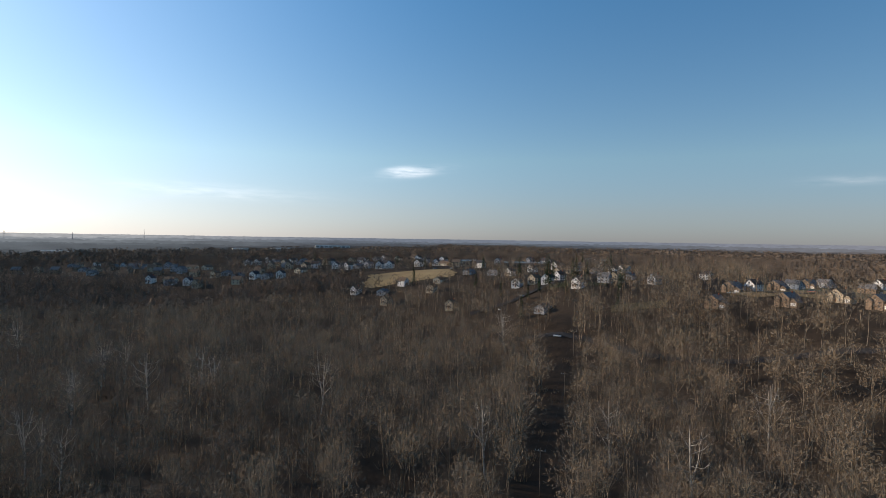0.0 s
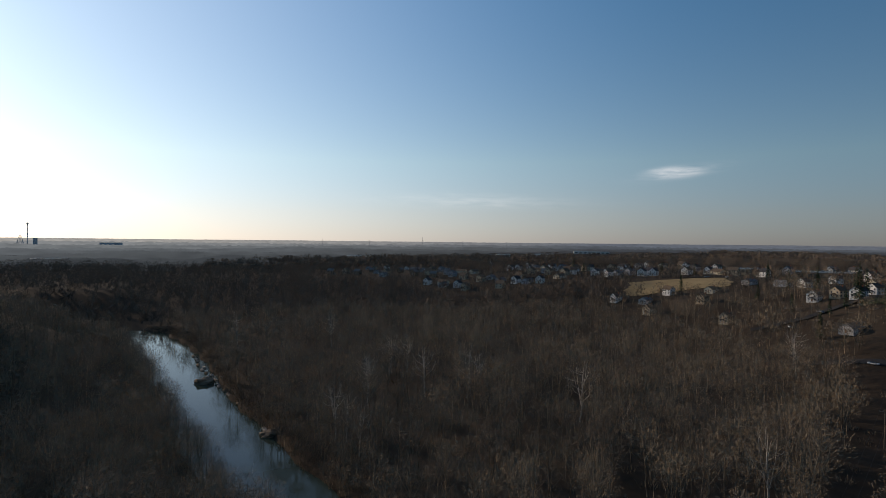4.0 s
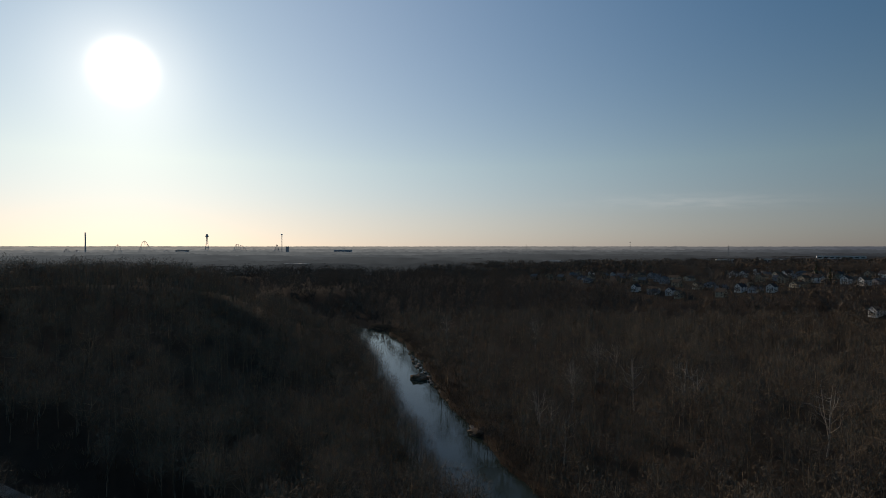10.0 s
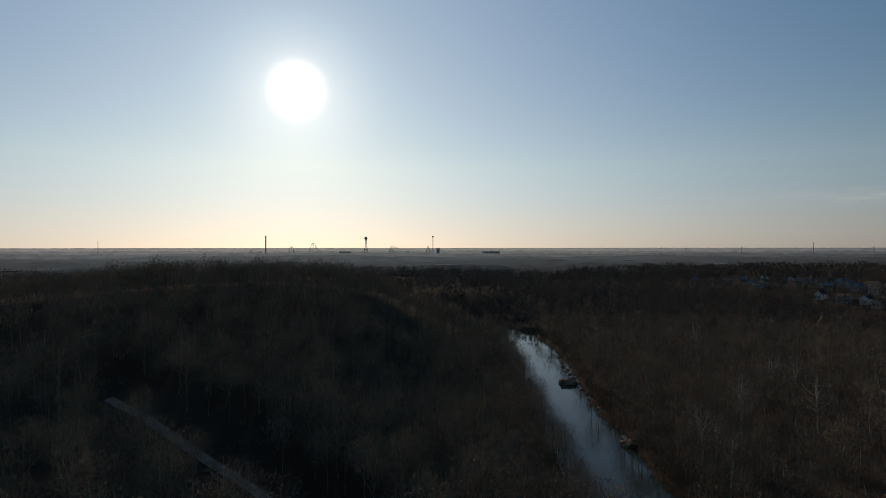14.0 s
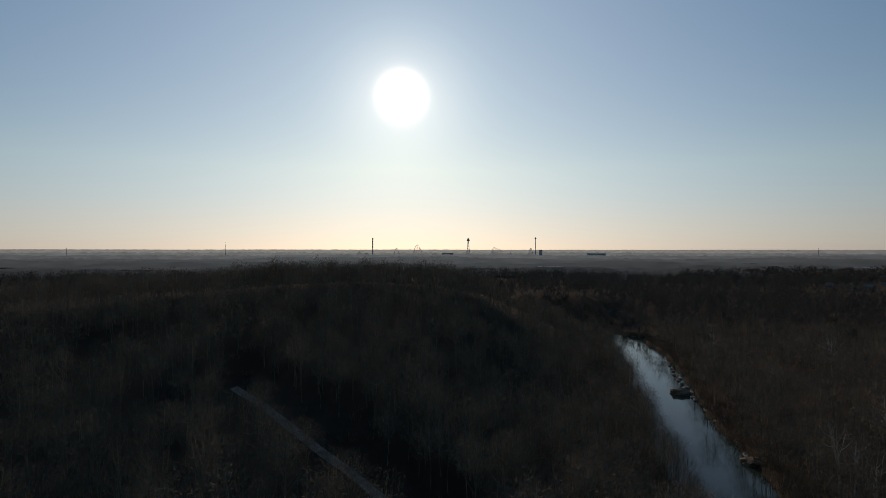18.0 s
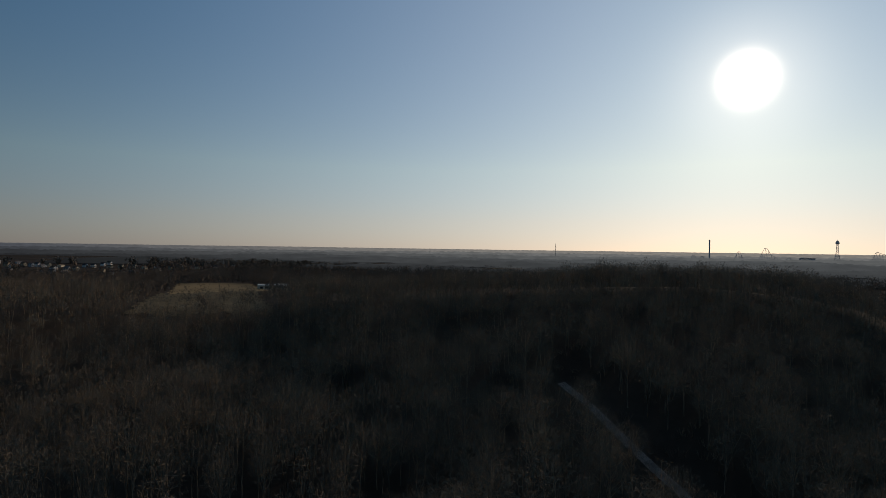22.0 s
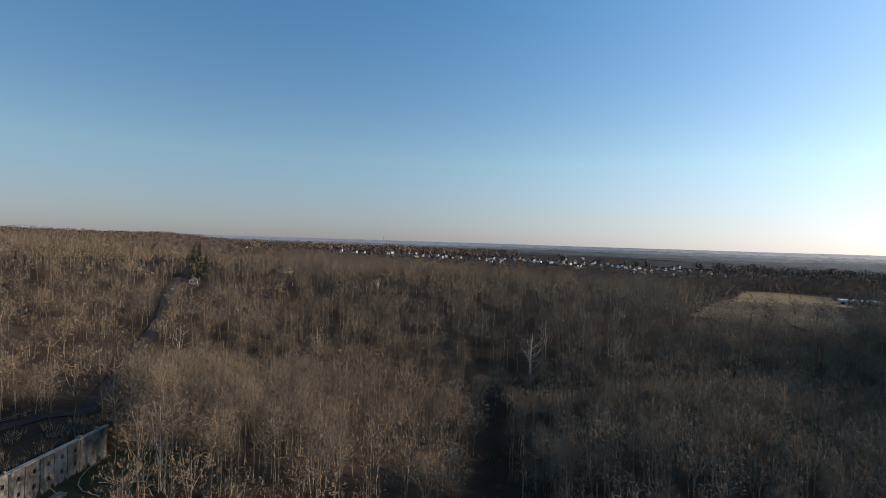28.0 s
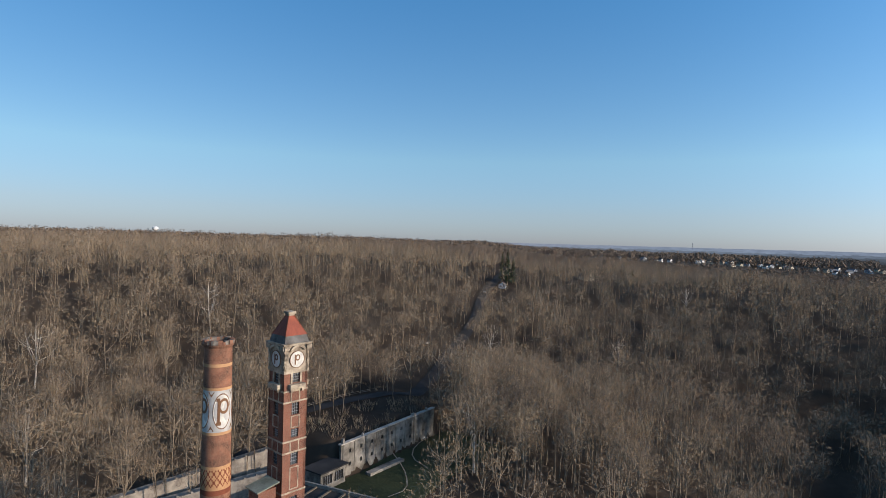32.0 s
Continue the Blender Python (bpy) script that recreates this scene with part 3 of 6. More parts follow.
def girth(z):
    return 2.06 + (58.0 - z) * 0.0085


def drum(z0, z1, swell=0.0, sides=48):
    return lathe([(girth(z0) + swell, z0), (girth(z1) + swell, z1)], sides)


for z0, z1, mat, name in ((5.0, 34.6, OLD_BRICK, "brick_shaft"), (34.6, 35.4, DARK_BRICK, "brick_band"), (35.4, 39.1, TAN_BRICK, "patterned_band"), (39.1, 44.2, OLD_BRICK, "brick_shaft"),
                          (44.2, 51.1, GREY_PAINT, "painted_band"), (51.1, 54.5, OLD_BRICK, "brick_shaft"), (54.5, 55.0, TAN_BRICK, "brick_band"), (55.0, 57.4, OLD_BRICK, "brick_shaft")):
    ob = part(name, drum(z0, z1), mat, chimney)
    ob.data.polygons.foreach_set("use_smooth", np.ones(len(ob.data.polygons), bool))
for z in (44.2, 51.1):
    part("brick_band", drum(z - 0.22, z + 0.22, 0.025), TAN_BRICK, chimney)
part("rim", lathe([(girth(57.4), 57.4), (2.32, 57.8), (2.36, 58.1), (2.05, 58.12), (1.5, 58.12), (1.5, 52.0), (0.0, 52.0)], 40), OLD_BRICK, chimney, "flared brick rim with a black flue")
rim_rng = random.Random(12)
for i in range(44):
    up = rim_rng.choice((0.5, 0.52, 0.55, 0.55, 0.48, 0.3))
    edge = cuboid(-0.18, 0.18, 1.72 + rim_rng.uniform(0, 0.1), 2.44 + rim_rng.uniform(-0.12, 0.06), 58.0, 58.12 + up)
    bmesh.ops.rotate(edge, verts=edge.verts, cent=(0, 0, 0), matrix=Matrix.Rotation(i * 2 * math.pi / 44, 3, "Z"))
    part("rim_brick", edge, (OLD_BRICK, OLD_CONCRETE, OLD_BRICK, RUBBLE)[rim_rng.randrange(4)], chimney)


def wrap(bm, z, bearing, out):
    """Bends a flat emblem (x, z) round the chimney."""
    for v in bm.verts:
        r = girth(z + v.co.z) + out - v.co.y
        a = bearing + v.co.x / girth(z)
        v.co = Vector((r * math.cos(a), r * math.sin(a), z + v.co.z))
    return bm


CHIM_AZ = math.atan2(82.85, -46.5)
for i in range(4):
    a = CHIM_AZ + 0.36 - i * math.pi / 2
    oval = part("oval_sign", wrap(disc_bm(2.75, 0.0, 0.03, 36, squash=0.50), 47.65, a, 0.0), DISC_PAINT, chimney, "white painted oval with a brown emblem")
    part("ring", wrap(disc_bm(2.80, 2.62, 0.045, 36, squash=0.51), 47.65, a, 0.0), BROWN_PAINT, oval)
    bow = disc_bm(1.22, 0.78, 0.045, 24, squash=0.70)
    bmesh.ops.translate(bow, verts=bow.verts, vec=(0.24, 0, 0.80))
    part("emblem", wrap(bow, 47.65, a, 0.0), BROWN_PAINT, oval)
    stem = bmesh.new()
    for j in range(8):
        box(stem, -0.74 - (0.16 if j in (0, 7) else 0), -0.36 + (0.16 if j == 0 else 0), -0.05, 0, -2.15 + j * 0.53, -1.622 + j * 0.53)
    part("emblem_stem", wrap(stem, 47.65, a, 0.0), BROWN_PAINT, oval)
    for z in (44.95, 50.35):
        tri = bmesh.new()
        up = 1 if z < 47 else -1
        vs = [tri.verts.new(p) for p in ((-0.5, -0.03, -0.35 * up), (0.5, -0.03, -0.35 * up), (0, -0.03, 0.5 * up))]
        tri.faces.new(vs)
        part("triangle_mark", wrap(tri, z, a + math.pi / 4, 0.0), BROWN_PAINT, chimney)
# zigzag of darker bricks, three rows of lozenges
for i in range(16):
    for row, (z0, z1) in enumerate(((35.9, 37.2), (37.2, 38.6))):
        for turn in (-1, 1):
            zig = bmesh.new()
            for j in range(5):
                u, z = turn * (0.42 - j * 0.17) * (1 if row else -1), z0 + (z1 - z0) * j / 5
                box(zig, u - 0.10, u + 0.10, -0.03, 0.0, z - z0, z - z0 + (z1 - z0) / 5 - 0.01)
            part("zigzag", wrap(zig, z0, i * 2 * math.pi / 16, 0.0), DARK_BRICK, chimney)

# ---- ruins and platforms behind the tower ----
RUIN = pose(46.2, -146.6, 9.6, 0, 0, -116.1)
ruin = thing("ruined_wall", RUIN, "long stained concrete ruin wall with two rows of small square windows", "wall")
ruin_holes = [(3.0 + i * 4.6, 4.0 + i * 4.6, z, z + 1.1) for i in range(7) for z in (2.6, 6.3)]
part("concrete_wall", wall_bm(44.0, 9.2, 0.7, ruin_holes), STAINED, ruin)
for h in ruin_holes:
    part("window_opening", cuboid(h[0], h[1], 0.45, 0.5, h[2], h[3]), BLACK, ruin)
for i in range(8):
    part("pilaster", cuboid(0.6 + i * 4.6, 1.1 + i * 4.6, -0.18, -0.002, 0, 9.1), STAINED, ruin)
part("coping", cuboid(-0.2, 44.2, -0.25, 0.95, 9.202, 9.5), CONCRETE, ruin)
for i, (u, w, h) in enumerate(((1.0, 0.9, 1.3), (9, 0.6, 0.7), (33, 1.4, 0.6), (40, 0.8, 0.9))):
    part("broken_stub", frustum(0, w / 2, 9.502, w / 3, 9.5 + h), STAINED, ruin).matrix_basis = pose(u, 0.35, 0)

pavilion = thing("ruined_pavilion", RUIN @ pose(-9.5, -2.2, 0), "roofless-looking concrete outbuilding with large dark broken windows", "outbuilding")
holes = [(0.9, 4.1, 1.6, 4.0), (5.0, 8.2, 1.6, 4.0)]
part("front_wall", wall_bm(9.0, 5.0, 0.4, holes), STAINED, pavilion)
for h in holes:
    w = part("window", cuboid(h[0], h[1], 0.25, 0.3, h[2], h[3]), BLACK, pavilion, "broken dark steel window")
    for i in range(1, 4):
        part("mullion", cuboid(h[0] + i * 0.8 - 0.05, h[0] + i * 0.8 + 0.05, 0.1, 0.2, h[2], h[3]), STEEL, w)
part("side_wall", cuboid(0, 0.4, 0.402, 6.0, 0, 5.0), STAINED, pavilion)
part("side_wall", cuboid(8.6, 9.0, 0.402, 6.0, 0, 5.0), STAINED, pavilion)
part("back_wall", cuboid(0.402, 8.598, 5.6, 6.0, 0, 5.0), STAINED, pavilion)
part("flat_roof", cuboid(-0.5, 9.6, -0.6, 6.4, 5.002, 5.35), ASPHALT, pavilion, "dark moss-stained flat roof")
ramp = thing("concrete_ramp", RUIN @ pose(6.0, -4.6, 0.3, 0, 0, -3), "long low concrete ramp slab lying in the grass", "ramp")
part("slab", cuboid(0, 14, -1.0, 1.0, -1.2, 0.7), STAINED, ramp)

# platforms beside the road: two long decks with parapets and short posts
for k, (a, b, z) in enumerate((((88.5, -116.5), (63.5, -160.0), 14.2), ((79.0, -117.5), (57.5, -143.5), 13.6))):
    run = math.hypot(b[0] - a[0], b[1] - a[1])
    m = pose(a[0], a[1], z, 0, 0, math.degrees(math.atan2(b[1] - a[1], b[0] - a[0])))
    deck = thing("loading_platform", m, "long weathered concrete platform with a low parapet", "platform", "loading platforms")
    part("deck", cuboid(-25, run, 0.55, 4.2, -7, -0.6), OLD_CONCRETE, deck)
    part("parapet", cuboid(-25, run, 0.0, 0.5, -7, 0.25), OLD_CONCRETE, deck)
    for i in range(int(run / 3.2)):
        part("post", cuboid(i * 3.2, i * 3.2 + 0.55, -0.12, 0.62, 0.252, 0.6), OLD_CONCRETE, deck)

# flat roofs of the sheds in front of the grass basin
low = thing("factory_shed_roof", pose(50.5, -129.5, 0, 0, 0, 164), "row of flat tar roofs edged by crumbling concrete parapets", "building")
part("wall", cuboid(0, 36, -9, 0, 4, 15.4), OLD_CONCRETE, low)
part("flat_roof", cuboid(0.4, 35.6, -8.6, -0.4, 15.402, 15.55), ASPHALT, low)
part("parapet", cuboid(0, 36, -0.4, 0.1, 15.403, 16.3), OLD_CONCRETE, low)
part("parapet", cuboid(0, 36, -9.1, -8.6, 15.403, 16.1), OLD_CONCRETE, low)
for i in range(9):
    part("roof_beam", cuboid(i * 4 + 0.6, i * 4 + 1.0, -8.5, -0.5, 15.552, 15.9), WOOD, low)


rail = thing("guard_rail", pose(0, 0, 0), "thin rusty pipe railing along the roadside above the platforms", "railing")
rail_line = [p + Vector((3.0, -4.2, 0)) for p in resample([(106, -100), (96, -112), (80, -150), (62, -184), (50, -198)], 3.5)]
for i, p in enumerate(rail_line):
    z = land(p.x, p.y)
    part("post", rod(bmesh.new(), (p.x, p.y, z - 0.3), (p.x, p.y, z + 1.15), 0.07, sides=5), WOOD, rail)
    if i:
        q = rail_line[i - 1]
        for up in (0.55, 1.1):
            part("bar", rod(bmesh.new(), (q.x, q.y, land(q.x, q.y) + up), (p.x, p.y, z + up), 0.05, sides=4), OLD_CONCRETE, rail)


def patch(name, cx, cy, hx, hy, turn, mat, label, category, step=6.0, lift=0.3):
    """A field or lawn laid over the ground, its edges uneven."""
    c, s = math.cos(radians(turn)), math.sin(radians(turn))
    nx, ny = max(2, int(2 * hx / step)), max(2, int(2 * hy / step))
    u, v = np.meshgrid(np.linspace(-hx, hx, nx + 1), np.linspace(-hy, hy, ny + 1), indexing="ij")
    edge = 1 + 0.05 * np.sin(u * 0.21 + v * 0.13) + 0.03 * np.sin(v * 0.41)
    u, v = u * edge, v * edge
    x, y = cx + u * c - v * s, cy + u * s + v * c
    z = height(x, y) + lift
    i, j = np.meshgrid(np.arange(nx), np.arange(ny), indexing="ij")
    a = i * (ny + 1) + j
    f = np.stack([a, a + ny + 1, a + ny + 2, a + 1], -1).reshape(-1, 4)
    return tagged(arrays(name, np.stack([x, y, z], -1).reshape(-1, 3), f, mat), label, category, kind="structure")


patch("lawn", 26.6, -159.3, 30, 11.6, -116.1, GRASS, "shaded green grass in the sunken yard below the ruin wall", "lawn", 2.5, 0.25)
patch("yard", 64, -118, 12, 30, -30, RUBBLE, "rubble-strewn yard between the factory platforms", "yard", 4.0, 0.2)
HOSES = [[(31, -138), (27, -143), (29, -152), (33, -161), (37, -168)], [(24, -158), (30, -164), (31, -174), (27, -186)]]
for line in HOSES:
    tagged(strip("kerb", line, 0.16, CREAM, 0.5, 1.0, across=1), "thin pale curved kerb line in the grass", "kerb", kind="structure")

CLEARINGS = [(55, -112, 23, 56, -30), (35, -150, 15, 45, 8)]


# ---- rocks and gravel bars in the river ----
def boulder(seed, sx, sy, sz):
    rng = random.Random(seed)
    bm = bmesh.new()
    bmesh.ops.create_icosphere(bm, subdivisions=3, radius=1.0)
    for v in bm.verts:
        k = 1 + 0.42 * noise.noise(v.co * 1.6 + Vector((seed, 0, 0))) + 0.26 * noise.noise(v.co * 4.1)
        v.co = Vector((v.co.x * sx * k, v.co.y * sy * k, max(-0.6, v.co.z * sz * k)))
    return bm


def rock(x, y, z, sx, sy, sz, turn, seed, mat, name, label):
    ob = tagged(new(name, mesh_of(name, boulder(seed, sx, sy, sz), mat)), label, "rock")
    ob.matrix_world = pose(x, y, z, 0, 0, turn)


rock(-240, 209, 0.2, 5.6, 3.4, 2.6, 40, 3, MUD, "river_rock", "low brown rock islet standing in the river")
rock(-150.6, 166.2, 0.2, 6.0, 3.6, 2.4, 30, 7, MUD, "bank_rock", "tan eroded rock at the water's edge")
rock(-166.6, 176.8, 0.2, 2.8, 1.4, 0.9, 30, 9, MUD, "bank_rock", "tan eroded rock at the water's edge")
shore = resample([(-300, 254), (-268, 233), (-220, 204), (-186, 186), (-158, 170)], 6.5)
for i, p in enumerate(shore):
    rock(p.x - 0.2 + 1.5 * math.sin(i * 2.1), p.y - 0.5 + 1.0 * math.sin(i * 3.7), 0.3, 2.4 + math.sin(i * 5) * 0.9, 1.0, 0.7, 148, 20 + i % 6, GRAVEL if i % 3 else MUD, "bank_stone", "pale flat stone along the water's edge")
for i in range(8):
    rock(-392 + i * 4.5, 318 - i * 1.2, 0.0, 3.4, 1.2, 0.6, 10, 40 + i, GRAVEL, "bank_stone", "pale gravel bar at the river bend")


# ---- houses ----
def gable(w, d, h, top, bm=None, x=0.0, y=0.0):
    """House walls with gable ends at the front and back; the ridge runs along y."""
    bm = bm or bmesh.new()
    prof = [(-w / 2, -1.5), (w / 2, -1.5), (w / 2, h), (0, h + top), (-w / 2, h)]
    a = [bm.verts.new((x + px, y - d / 2, pz)) for px, pz in prof]
    b = [bm.verts.new((x + px, y + d / 2, pz)) for px, pz in prof]
    bm.faces.new(a)
    bm.faces.new(b[::-1])
    for i in range(5):
        bm.faces.new((a[i], b[i], b[(i + 1) % 5], a[(i + 1) % 5]))
    return bm


def slopes(w, d, h, top, x=0.0, y=0.0, over=0.45, thick=0.22):
    """Two roof slabs over a gable."""
    bm = bmesh.new()
    for s in (-1, 1):
        k = (w / 2 + over) / (w / 2)
        lo, hi = Vector((x + s * (w / 2 + over), 0, h + top - top * k + 0.03)), Vector((x, 0, h + top + 0.03))
        v = []
        for p in (lo, hi):
            for yy in (y - d / 2 - over, y + d / 2 + over):
                for up in (0, thick):
                    v.append(bm.verts.new((p.x, yy, p.z + up)))
        for f in ((0, 2, 6, 4), (1, 5, 7, 3), (0, 1, 3, 2), (4, 6, 7, 5), (0, 4, 5, 1), (2, 3, 7, 6)):
            bm.faces.new([v[i] for i in f])
    bmesh.ops.recalc_face_normals(bm, faces=bm.faces)
    return bm


COLOURS = {"w": ("white", "dark"), "g": ("grey", "grey"), "t": ("tan", "brown"), "n": ("brown", "grey"), "c": ("cream", "brown"), "b": ("blue", "dark"), "r": ("white", "brown")}
WORDS = {"w": "white-sided", "g": "grey-sided", "t": "tan-sided", "n": "brown-brick", "c": "cream-painted", "b": "blue-grey", "r": "white brown-roofed"}
built = {}


def house(m, tone, shape, far=False):
    """A house of one of three shapes: 0 narrow gable, 1 low and long with a garage, 2 large with a cross gable."""
    key = (tone, shape, far)
    if key in built:
        return copy_thing(built[key], m @ Matrix.Diagonal([1 / v for v in built[key].scale] + [1]))
    wall, top_mat = SIDING[COLOURS[tone][0]], SHINGLE[COLOURS[tone][1]]
    label = WORDS[tone] + (" two-storey gabled house among bare trees", " low house with a long roof and garage", " large house with cross gable on a cleared lot")[shape]
    ob = thing("house", m, label, "house", "houses of the village")
    w, d, h, top = ((8.2, 10.5, 5.6, 3.4), (9.0, 14.5, 3.1, 2.8), (11.5, 14.0, 6.0, 4.0))[shape]
    part("wall", gable(w, d, h, top), wall, ob)
    roof_ob = part("roof", slopes(w, d, h, top), top_mat, ob, COLOURS[tone][1] + " shingle roof")
    part("chimney", cuboid(0.9, 1.7, d * 0.2, d * 0.2 + 0.7, h + top * 0.5, h + top + 1.0), DARK_BRICK, roof_ob)
    rows = (1.0, 3.6) if h > 4 else (1.0,)
    trim = WHITE if tone != "w" else SIDING["grey"]

    def window(x, y, z, along, ww=1.1, hh=1.4):
        if along == "x":
            win = part("window", cuboid(x - ww / 2, x + ww / 2, y - 0.04, y + 0.04, z, z + hh), GLASS, ob)
            if not far:
                part("sill", cuboid(x - ww / 2 - 0.15, x + ww / 2 + 0.15, y - 0.10, y + 0.10, z - 0.15, z - 0.003), trim, win)
        else:
            win = part("window", cuboid(x - 0.04, x + 0.04, y - ww / 2, y + ww / 2, z, z + hh), GLASS, ob)
            if not far:
                part("sill", cuboid(x - 0.10, x + 0.10, y - ww / 2 - 0.15, y + ww / 2 + 0.15, z - 0.15, z - 0.003), trim, win)

    for z in rows:
        for u in (-0.27, 0.27):
            window(w * u, -d / 2, z, "x")
        for s in (-1, 1):
            for u in ((-0.25, 0.25) if far else (-0.3, 0.05, 0.33)):
                window(s * w / 2, d * u, z, "y")
    if h > 4:
        window(0, -d / 2, h + 0.4, "x", 0.9, 1.1)
    part("door", cuboid(-0.5, 0.5, -d / 2 - 0.05, -d / 2 + 0.03, 0, 2.1), BROWN_PAINT, ob)
    if shape == 0:
        part("porch_roof", slopes(3.4, 2.2, 2.5, 0.9, 0, -d / 2 - 1.15, 0.2, 0.15), top_mat, ob)
        for s in (-1, 1):
            part("porch_post", cuboid(s * 1.4 - 0.09, s * 1.4 + 0.09, -d / 2 - 2.1, -d / 2 - 1.92, -0.6, 2.5), trim, ob)
    if shape == 1:
        part("garage_door", cuboid(w / 2 - 0.02, w / 2 + 0.06, -d / 2 + 1.0, -d / 2 + 5.2, 0, 2.3), WHITE, ob)
    if shape == 2:
        wing = part("wing_wall", gable(6.2, 7.0, 3.2, 2.6, None, w / 2 + 2.6, -3.0), wall, ob)
        part("wing_roof", slopes(6.2, 7.0, 3.2, 2.6, w / 2 + 2.6, -3.0), top_mat, ob)
        part("garage_door", cuboid(w / 2 + 0.6, w / 2 + 4.8, -6.58, -6.49, 0, 2.4), WHITE, ob)
        part("front_gable", gable(4.2, 1.6, 5.2, 2.2, None, -w / 2 + 2.6, -d / 2 - 0.8), wall, ob)
        part("front_gable_roof", slopes(4.2, 1.6, 5.2, 2.2, -w / 2 + 2.6, -d / 2 - 0.8, 0.3, 0.18), top_mat, ob)
    built[key] = ob
    return ob


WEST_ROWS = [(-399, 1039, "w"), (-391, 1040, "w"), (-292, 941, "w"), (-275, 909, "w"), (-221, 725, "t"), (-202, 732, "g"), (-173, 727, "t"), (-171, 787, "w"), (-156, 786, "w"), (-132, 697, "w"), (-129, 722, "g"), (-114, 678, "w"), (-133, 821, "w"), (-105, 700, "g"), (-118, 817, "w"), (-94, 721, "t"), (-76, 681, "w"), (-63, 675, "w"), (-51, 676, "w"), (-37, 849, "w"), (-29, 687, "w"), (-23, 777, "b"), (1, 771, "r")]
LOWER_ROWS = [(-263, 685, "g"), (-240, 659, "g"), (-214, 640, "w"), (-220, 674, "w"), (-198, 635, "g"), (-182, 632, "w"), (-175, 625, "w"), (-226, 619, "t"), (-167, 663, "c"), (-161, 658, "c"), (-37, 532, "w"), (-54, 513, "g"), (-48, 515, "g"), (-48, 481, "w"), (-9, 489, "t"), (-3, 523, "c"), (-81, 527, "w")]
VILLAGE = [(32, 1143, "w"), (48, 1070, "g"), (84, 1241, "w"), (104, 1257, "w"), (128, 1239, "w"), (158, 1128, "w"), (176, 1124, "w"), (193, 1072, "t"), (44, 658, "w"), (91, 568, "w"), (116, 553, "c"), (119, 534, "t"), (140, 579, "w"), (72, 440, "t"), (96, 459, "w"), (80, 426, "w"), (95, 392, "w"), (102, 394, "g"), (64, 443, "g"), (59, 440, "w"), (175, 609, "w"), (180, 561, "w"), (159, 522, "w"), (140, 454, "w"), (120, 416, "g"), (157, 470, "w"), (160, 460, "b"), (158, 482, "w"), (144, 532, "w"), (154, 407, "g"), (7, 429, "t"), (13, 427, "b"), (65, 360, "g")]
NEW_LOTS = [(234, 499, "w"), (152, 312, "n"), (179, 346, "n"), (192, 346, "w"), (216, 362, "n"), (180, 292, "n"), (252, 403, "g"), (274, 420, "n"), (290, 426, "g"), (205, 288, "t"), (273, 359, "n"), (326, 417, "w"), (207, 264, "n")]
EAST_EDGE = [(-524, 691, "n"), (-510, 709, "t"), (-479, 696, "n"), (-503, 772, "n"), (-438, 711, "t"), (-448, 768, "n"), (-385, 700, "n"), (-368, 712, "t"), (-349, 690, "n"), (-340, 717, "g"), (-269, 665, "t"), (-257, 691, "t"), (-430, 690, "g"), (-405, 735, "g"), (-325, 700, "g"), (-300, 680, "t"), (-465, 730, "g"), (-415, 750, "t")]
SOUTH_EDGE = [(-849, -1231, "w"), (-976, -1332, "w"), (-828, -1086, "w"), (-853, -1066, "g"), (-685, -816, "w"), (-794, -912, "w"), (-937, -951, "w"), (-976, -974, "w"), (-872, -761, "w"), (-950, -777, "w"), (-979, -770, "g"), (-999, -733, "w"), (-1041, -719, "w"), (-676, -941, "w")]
town_rng = random.Random(21)
HOUSE_SPOTS = []


def settle(rows, shape, spread=25.0):
    for x, y, tone in rows:
        if any(math.hypot(x - a, y - b) < 13 for a, b in HOUSE_SPOTS):
            continue
        az = math.degrees(math.atan2(-x, y))
        if tone == "w" and shape == 0 and town_rng.random() < 0.38:
            tone = town_rng.choice("gtcrg")
        s = 2 if shape == 2 and tone != "w" else (1 if tone in "gc" and town_rng.random() < 0.7 else 0)
        HOUSE_SPOTS.append((x, y))
        house(pose(x, y, land(x, y) + 0.25, 0, 0, az + (48 if 76 < az % 360 < 256 else -30) + town_rng.choice((0, 0, 0, 90)) + town_rng.uniform(-spread, spread) * 0.5) @ Matrix.Scale(0.66 if s == 2 else 0.82 if math.hypot(x, y) < 620 else 0.95 if math.hypot(x, y) < 900 else 0.78, 4), tone, s, math.hypot(x, y) > 560)


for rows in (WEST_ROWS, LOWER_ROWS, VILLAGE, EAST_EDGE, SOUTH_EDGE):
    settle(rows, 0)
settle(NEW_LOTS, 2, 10)
